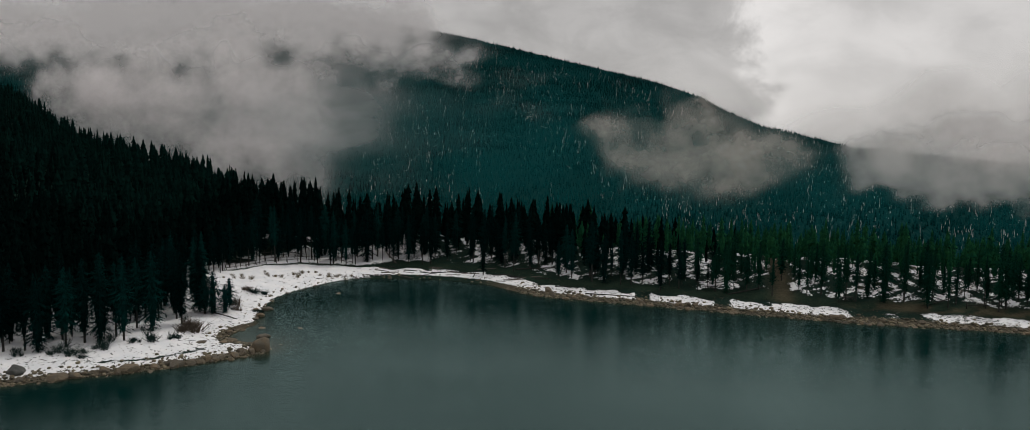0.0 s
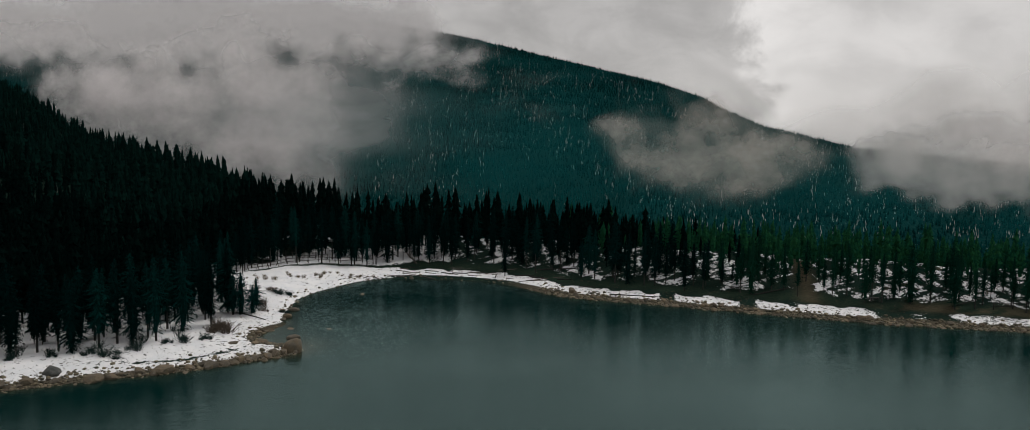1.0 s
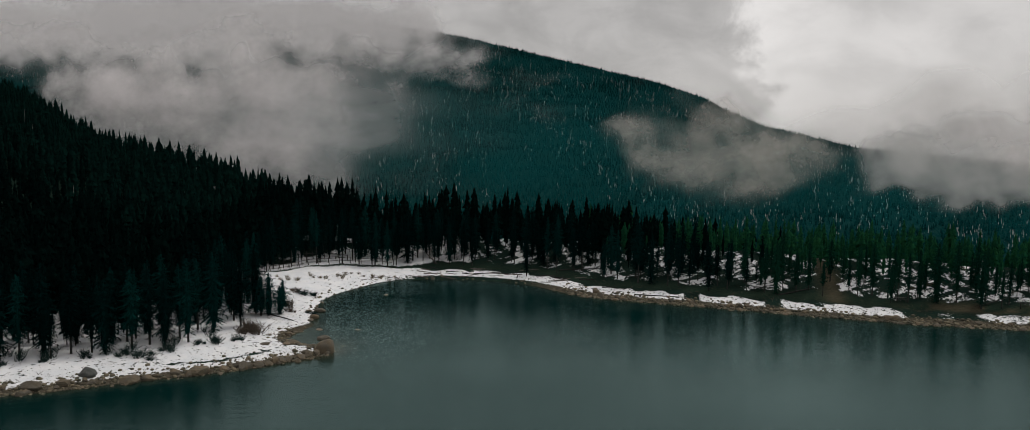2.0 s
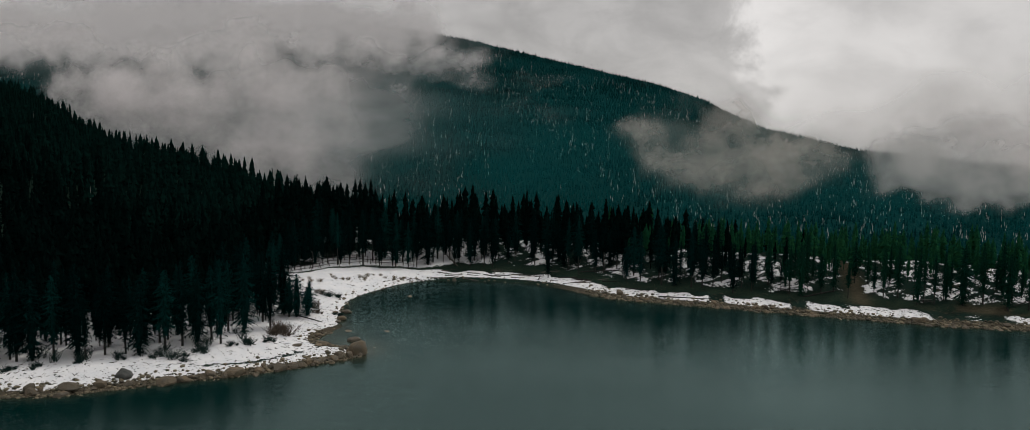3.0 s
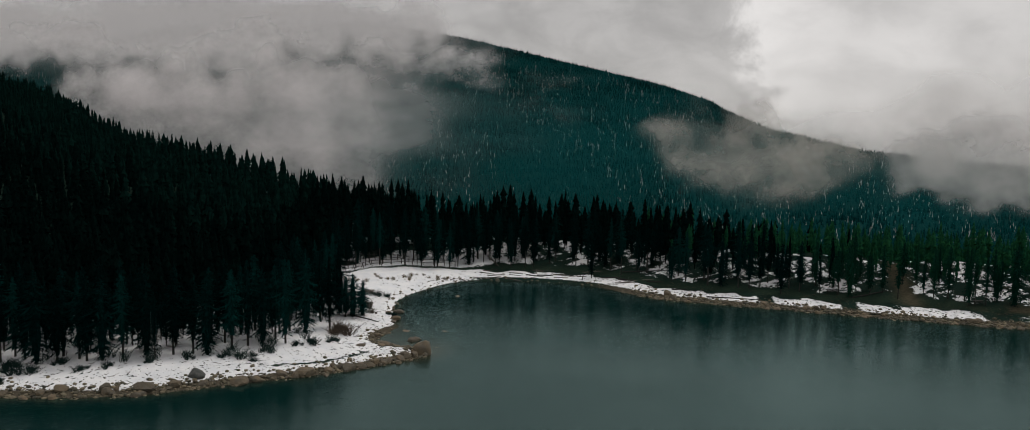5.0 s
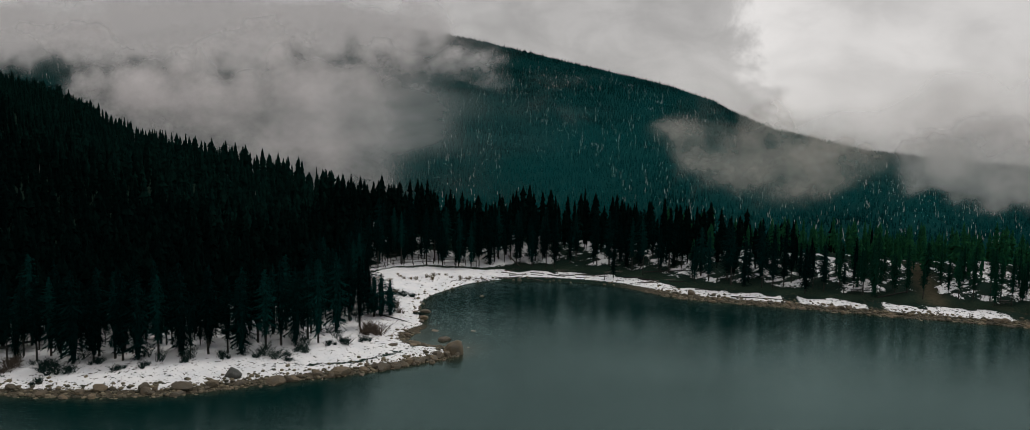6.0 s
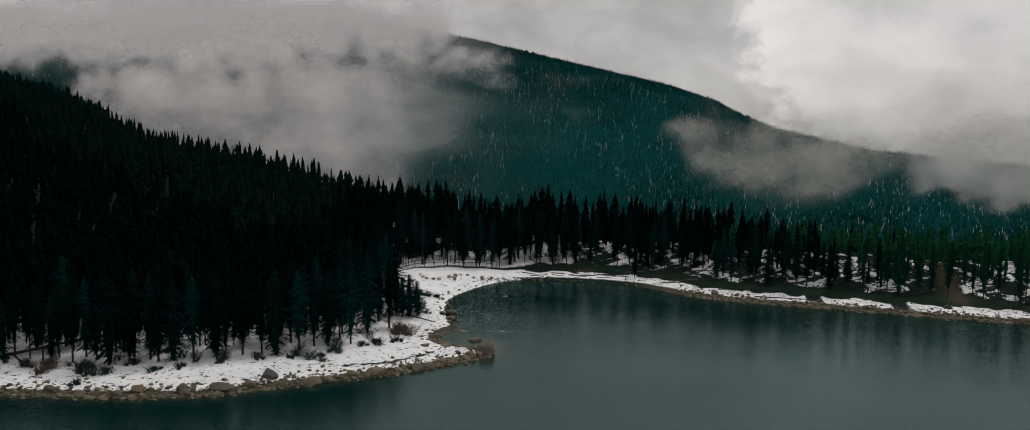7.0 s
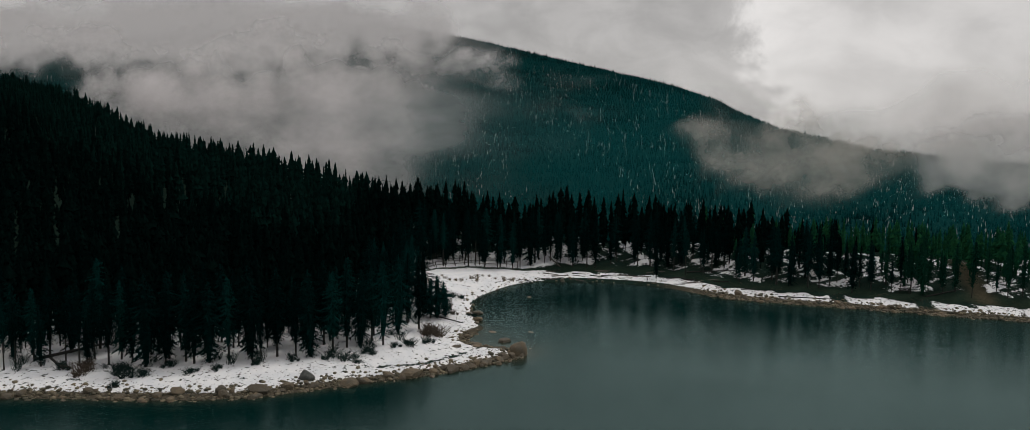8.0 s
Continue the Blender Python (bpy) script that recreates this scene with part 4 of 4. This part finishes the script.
for i, (x, y, w, h, k) in enumerate(((-46.7, 163.6, 3.6, 1.6, 0), (-48.6, 164.5, 2.6, 1.3, 1), (-43.7, 131.0, 4.6, 2.4, 1), (-45.5, 132.4, 3.0, 2.6, 3), (-46.4, 122.2, 2.8, 1.7, 0),
                                     (-44.5, 125.3, 2.4, 1.4, 2), (-54.4, 114.0, 4.2, 1.7, 0), (-56.5, 114.2, 2.6, 1.4, 4), (-51.8, 118.2, 3.3, 1.6, 2), (-61.6, 112.4, 2.2, 1.5, 4),
                                     (-87.8, 104.0, 4.4, 1.8, 1))):
    thicket(x, y, w, h * 1.05, k, "leafless brown willow shrub growing through snow" if k % 2 else "low dark evergreen shrub growing through snow")
for i, (x, y, w, h, k) in enumerate(((-80.7, 99.6, 1.8, 1.3, 2), (-81.1, 103.2, 4.2, 1.7, 0), (-83.4, 104.6, 3.0, 1.6, 4), (-73.3, 104.9, 2.4, 1.1, 2), (-70.2, 106.3, 2.0, 1.2, 4),
                                     (-45.3, 151.6, 2.2, 2.4, 3), (-44.0, 148.0, 1.8, 1.4, 5), (-91.5, 104.5, 2.4, 1.6, 0), (-77.0, 107.0, 2.2, 1.3, 0), (-66.0, 110.0, 2.0, 1.1, 2),
                                     (-48.6, 120.5, 2.0, 1.2, 4), (-40.5, 150.0, 2.2, 1.0, 0))):
    thicket(x, y, w, h * 1.05, k, "leafless brown willow shrub growing through snow" if k % 2 else "low dark evergreen shrub growing through snow")

BRUSH = [shrub_mesh(150 + i, 20, 0.9, M_SHRUB_DARK) for i in range(3)]
ux, uy = scatter(nrng, -100, -44, 98, 150, 2.6, lambda x, y: (np.abs(inland(x, y) - wood_edge(x, y, 0) - 1.5) < 2.2) & (nrng.random(len(x)) < 0.42))
for i in range(len(ux)):
    s = new("shrub", BRUSH[i % 3])
    w = rng.uniform(0.8, 1.5)
    s.matrix_basis = Matrix.Translation(high(float(ux[i]), float(uy[i]))) @ Matrix.Rotation(rng.random() * 6.3, 4, "Z") @ Matrix.Diagonal((w, w, w * rng.uniform(0.8, 1.4), 1))
    tagged(s, "dark low brush at the foot of the spruces", "shrub", "lakeshore shrubs")

TUFTS = [shrub_mesh(120 + i, 26, 0.6, M_GRASS) for i in range(3)]
for i in range(26):
    q = i / 26
    x, y = -58 + 26 * q + rng.uniform(-1.5, 1.5), 174 + 15 * q ** 0.8 + rng.uniform(-3, 3)
    tuft = new("grass_tuft", TUFTS[i % 3])
    w = rng.uniform(0.6, 1.3)
    tuft.matrix_basis = Matrix.Translation(high(x, y)) @ Matrix.Rotation(rng.random() * 6.3, 4, "Z") @ Matrix.Diagonal((w, w, w * 0.7, 1))
    tagged(tuft, "dry brown grass tuft poking through the snow", "grass", "grass tufts on the beach")


# ---- fences, table, hut ----
def buck_fence(points, spacing, label):
    """A buck-and-rail fence: crossed poles that carry three rails."""
    fence = new("rail_fence")
    tagged(fence, label, "fence")
    p = np.array(points, float)
    run = np.concatenate([[0], np.cumsum(np.hypot(*np.diff(p, axis=0).T))])
    feet = []
    for d2 in np.arange(0, run[-1] + 0.01, spacing):
        feet.append((float(np.interp(d2, run, p[:, 0])), float(np.interp(d2, run, p[:, 1]))))
    for i, (x, y) in enumerate(feet):
        x2, y2 = feet[min(i + 1, len(feet) - 1)] if i < len(feet) - 1 else (2 * x - feet[i - 1][0], 2 * y - feet[i - 1][1])
        k = math.hypot(x2 - x, y2 - y)
        nx, ny = -(y2 - y) / k, (x2 - x) / k
        g = high(x, y)[2]
        for side in (-1, 1):
            pole("post", (x + nx * 0.55 * side, y + ny * 0.55 * side, g - 0.1), (x - nx * 0.3 * side, y - ny * 0.3 * side, g + 1.35), 0.08, 0.065, M_FENCE, fence)
        if i < len(feet) - 1:
            g2 = high(x2, y2)[2]
            for up, off in ((0.55, -0.25), (1.15, 0.0)):
                j = rng.uniform(-0.05, 0.05)
                pole("rail", (x + nx * off, y + ny * off, g + up + j), (x2 + nx * off, y2 + ny * off, g2 + up), 0.06, 0.05, M_FENCE, fence)
    return fence


buck_fence([(-70, 182), (-67.7, 184.5), (-62.8, 188.8), (-57.5, 193.9), (-52.1, 197.0), (-47, 197.6)], 2.8, "weathered grey buck-and-rail fence along the snowy trail")
buck_fence([(-61, 181.5), (-58.9, 184.5), (-54.3, 191.0), (-48.5, 194.8), (-42.0, 197.2), (-34.0, 198.4)], 2.6, "weathered grey rail fence between the beach and the trail")


def post_fence(points, label):
    fence = new("rail_fence")
    tagged(fence, label, "fence")
    for x, y in points:
        g = high(x, y)
        pole("post", (x, y, g[2] - 0.2), (x, y, g[2] + 1.35), 0.13, 0.12, M_BARK, fence)
    for (x0, y0), (x1, y1) in zip(points, points[1:]):
        for up in (0.55, 1.05):
            pole("rail", high(x0, y0, up), high(x1, y1, up), 0.07, 0.06, M_BARK, fence)
    return fence


post_fence([(94.0, 166.4), (97.4, 166.1), (100.6, 166.8)], "short dark wooden rail fence beside the dirt trail")


def box_mesh(name, sx, sy, sz, mat, edge=0.012):
    bm = bmesh.new()
    bmesh.ops.create_cube(bm, size=1, matrix=Matrix.Diagonal((sx, sy, sz, 1)))
    bmesh.ops.bevel(bm, geom=bm.edges[:], offset=edge, segments=1, affect="EDGES")
    me = bpy.data.meshes.new(name)
    bm.to_mesh(me)
    bm.free()
    me.materials.append(mat)
    return me


def at(ob, x, y, z, rx=0, ry=0, rz=0):
    ob.matrix_basis = pose(x, y, z, rx, ry, rz)
    return ob


def picnic_table(x, y, turn):
    table = new("picnic_table")
    plank = box_mesh("plank", 2.4, 0.17, 0.05, M_BARK)
    leg = box_mesh("leg", 0.09, 0.05, 1.0, M_BARK)
    for k in range(4):
        at(part("tabletop_plank", plank, table), 0, -0.29 + 0.19 * k, 0.75)
    for side in (-1, 1):
        at(part("bench_plank", plank, table), 0, side * 0.75, 0.45)
        for e in (-0.85, 0.85):
            at(part("leg", leg, table), e, side * 0.42, 0.38, side * 35)
    for e in (-0.85, 0.85):
        at(part("cross_beam", box_mesh("cross_beam", 0.05, 1.6, 0.09, M_BARK), table), e, 0, 0.39)
    table.matrix_basis = Matrix.Translation(high(x, y)) @ Matrix.Rotation(turn, 4, "Z")
    return tagged(table, "dark weathered wooden picnic table on bare earth", "table", "picnic tables")


picnic_table(72.7, 169.8, 0.1)
picnic_table(46.5, 176.3, -0.2)


def hut(x, y, turn):
    """A small shingled hut among the trees."""
    h = new("hut")
    board = box_mesh("board", 0.2, 0.05, 2.2, M_BARK)
    for k in range(12):
        for side in (-1, 1):
            at(part("wall_board", board, h), -1.1 + 0.2 * k, side * 1.1, 1.1)
            at(part("wall_board", board, h), side * 1.15, -1.1 + 0.2 * k, 1.1, 0, 0, 90)
    slope = box_mesh("roof_slope", 2.8, 1.6, 0.08, M_ROOF)
    for side in (-1, 1):
        at(part("roof_slope", slope, h, "grey weathered shingle roof"), 0, side * 0.66, 2.62, -side * 33)
    at(part("door", box_mesh("door", 0.8, 0.06, 1.9, M_FENCE), h), 0, -1.15, 0.97)
    h.matrix_basis = Matrix.Translation(high(x, y)) @ Matrix.Rotation(turn, 4, "Z")
    return tagged(h, "small grey shingle-roofed wooden hut among pines", "hut")


hut(98.5, 195.0, 0.4)

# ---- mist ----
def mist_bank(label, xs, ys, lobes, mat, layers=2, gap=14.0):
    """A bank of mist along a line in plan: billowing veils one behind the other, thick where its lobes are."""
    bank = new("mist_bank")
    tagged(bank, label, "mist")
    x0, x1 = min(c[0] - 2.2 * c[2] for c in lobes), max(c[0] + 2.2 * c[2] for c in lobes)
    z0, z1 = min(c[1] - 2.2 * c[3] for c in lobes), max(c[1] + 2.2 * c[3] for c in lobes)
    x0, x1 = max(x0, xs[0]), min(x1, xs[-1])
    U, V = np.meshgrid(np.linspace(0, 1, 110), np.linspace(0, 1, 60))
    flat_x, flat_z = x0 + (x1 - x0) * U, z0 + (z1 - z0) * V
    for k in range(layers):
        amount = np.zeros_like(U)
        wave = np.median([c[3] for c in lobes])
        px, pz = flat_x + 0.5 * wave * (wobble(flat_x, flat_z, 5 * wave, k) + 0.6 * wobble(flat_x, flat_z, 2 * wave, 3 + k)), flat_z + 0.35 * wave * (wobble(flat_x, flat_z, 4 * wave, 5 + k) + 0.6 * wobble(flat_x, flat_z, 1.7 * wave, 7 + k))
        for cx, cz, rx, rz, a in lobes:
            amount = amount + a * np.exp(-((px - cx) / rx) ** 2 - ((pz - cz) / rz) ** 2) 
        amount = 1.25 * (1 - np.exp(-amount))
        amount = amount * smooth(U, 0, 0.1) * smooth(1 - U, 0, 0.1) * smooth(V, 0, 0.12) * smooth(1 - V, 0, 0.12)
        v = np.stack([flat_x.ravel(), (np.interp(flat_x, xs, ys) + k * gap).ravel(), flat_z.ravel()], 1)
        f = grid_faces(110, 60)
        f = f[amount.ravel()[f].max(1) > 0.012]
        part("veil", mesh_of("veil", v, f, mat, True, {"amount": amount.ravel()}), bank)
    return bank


M_MIST = mist_material("grey_mist", 0.95, 0.024, (0.88, 0.85, 0.86), 4.2, 0.0, 1.65, 0.4)
M_WISP = mist_material("torn_mist", 0.80, 0.034, (0.86, 0.79, 0.73), 5.5, 0.0, 1.75)
M_SHOULDER = mist_material("shoulder_mist", 0.92, 0.022, (0.90, 0.87, 0.85), 4.0, 0.7, 1.6)
M_MIST_MID = mist_material("mid_mist", 0.93, 0.015, (0.92, 0.89, 0.895), 5.6, 0.2, 1.5)
M_THIN = mist_material("thin_mist", 0.5, 0.016, (0.80, 0.78, 0.76))
M_SOFT = mist_material("soft_cloud", 0.95, 0.003, (0.97, 0.95, 0.94), 0.8, 0.6)
# air haze as a dark teal sheet colour, not droplets
M_HAZE_SHEET = mist_material("haze_tint_sheet", 0.40, 0.006, (0.012, 0.155, 0.165), 0.6)
M_SUMMIT = mist_material("summit_cloud", 0.95, 0.0062, (0.88, 0.855, 0.86), 3.4, 0.4, 1.0)
M_CLOUD = mist_material("pale_cloud", 0.94, 0.0030, (0.98, 0.955, 0.95), 1.6, 1.6, 1.7)

mist_bank("low grey cloud drifting over the wooded hill", [-520, -300, -200, -100, 60], [740, 560, 470, 372, 345],
          [(-224, 32, 110, 30, 1.2), (-136, 27, 32, 22, 1.0), (-340, 57, 95, 22, 1.2), (-176, 54, 50, 14, 0.5), (-400, 70, 60, 13, 0.6)], M_MIST, 2, 16)
mist_bank("grey cloud hanging before the mountain side", [-1200, 900], [830, 830],
          [(-219, 91, 59, 21, 0.6), (-160, 92, 52, 16, 0.75), (-120, 100, 36, 12, 0.6), (-314, 98, 98, 36, 1.1), (-431, 110, 98, 29, 1.05), (-537, 122, 66, 14, 0.9), (-282, 42, 24, 34, 0.8),
           (-651, 128, 79, 10, 0.8), (-108, 80, 34, 10, 0.3)], M_MIST_MID, 1, 30)
mist_bank("high grey cloud wrapping the summit", [-3000, 3000], [1850, 1850],
          [(-653, 255, 292, 66, 1.2), (-440, 226, 100, 36, 0.5), (-1037, 261, 292, 66, 1.3), (-1354, 260, 219, 44, 1.3), (-1682, 228, 292, 73, 1.3), (-245, 201, 47, 20, 0.6), (-488, 264, 88, 29, 1.0)],
          M_SUMMIT, 1, 60)
mist_bank("torn wisp of grey mist above the valley", [-900, 900], [350, 350],
          [(73, 24, 21, 12, 0.85), (85, 19, 14, 8, 0.6), (56, 32, 14, 12, 0.6), (32, 26, 7, 13, 0.55), (25, 36, 10, 5, 0.45), (46, 21, 11, 8, 0.45), (100, 24, 14, 9, 0.5), (63, 42, 17, 6, 0.35)], M_WISP, 2, 8)
mist_bank("thin veil of mist across the mountain side", [-900, 900], [720, 720],
          [(-52, 54, 62, 12, 0.3), (92, 68, 49, 18, 0.4), (-20, 78, 40, 9, 0.35)], M_THIN, 1, 20)
mist_bank("low mist rolling off the mountain shoulder", [-900, 900], [500, 500],
          [(199, 20, 22, 14, 0.9), (228, 20, 32, 16, 1.0), (256, 12, 24, 16, 0.9), (285, 14, 32, 18, 1.0), (186, 26, 20, 8, 0.5), (210, 6, 24, 8, 0.6), (247, 2, 24, 7, 0.45)], M_SHOULDER, 1, 12)
mist_bank("pale cloud sinking over the end of the ridge", [-900, 2000], [1250, 1250],
          [(550, 28, 89, 30, 1.2), (640, 26, 99, 36, 1.3), (760, 22, 130, 40, 1.3), (470, 34, 50, 14, 0.6)], M_CLOUD, 1, 30)
mist_bank("pale cloud bank filling the valley beyond the shoulder", [-900, 4000], [2600, 2600],
          [(1400, -60, 900, 230, 1.2), (2600, -60, 900, 240, 1.2), (800, -60, 400, 180, 1.0)], M_SOFT, 1, 60)
# added tinted sheet that puts blue-green air haze over the whole slope
mist_bank("tinted sheet put up as air haze before the mountain side", [-600, 600], [320, 320],
          [(-70, 36, 60, 20, 1.0), (0, 30, 70, 18, 1.0), (70, 22, 70, 14, 1.0), (155, 14, 95, 14, 1.0)], M_HAZE_SHEET, 1, 4)
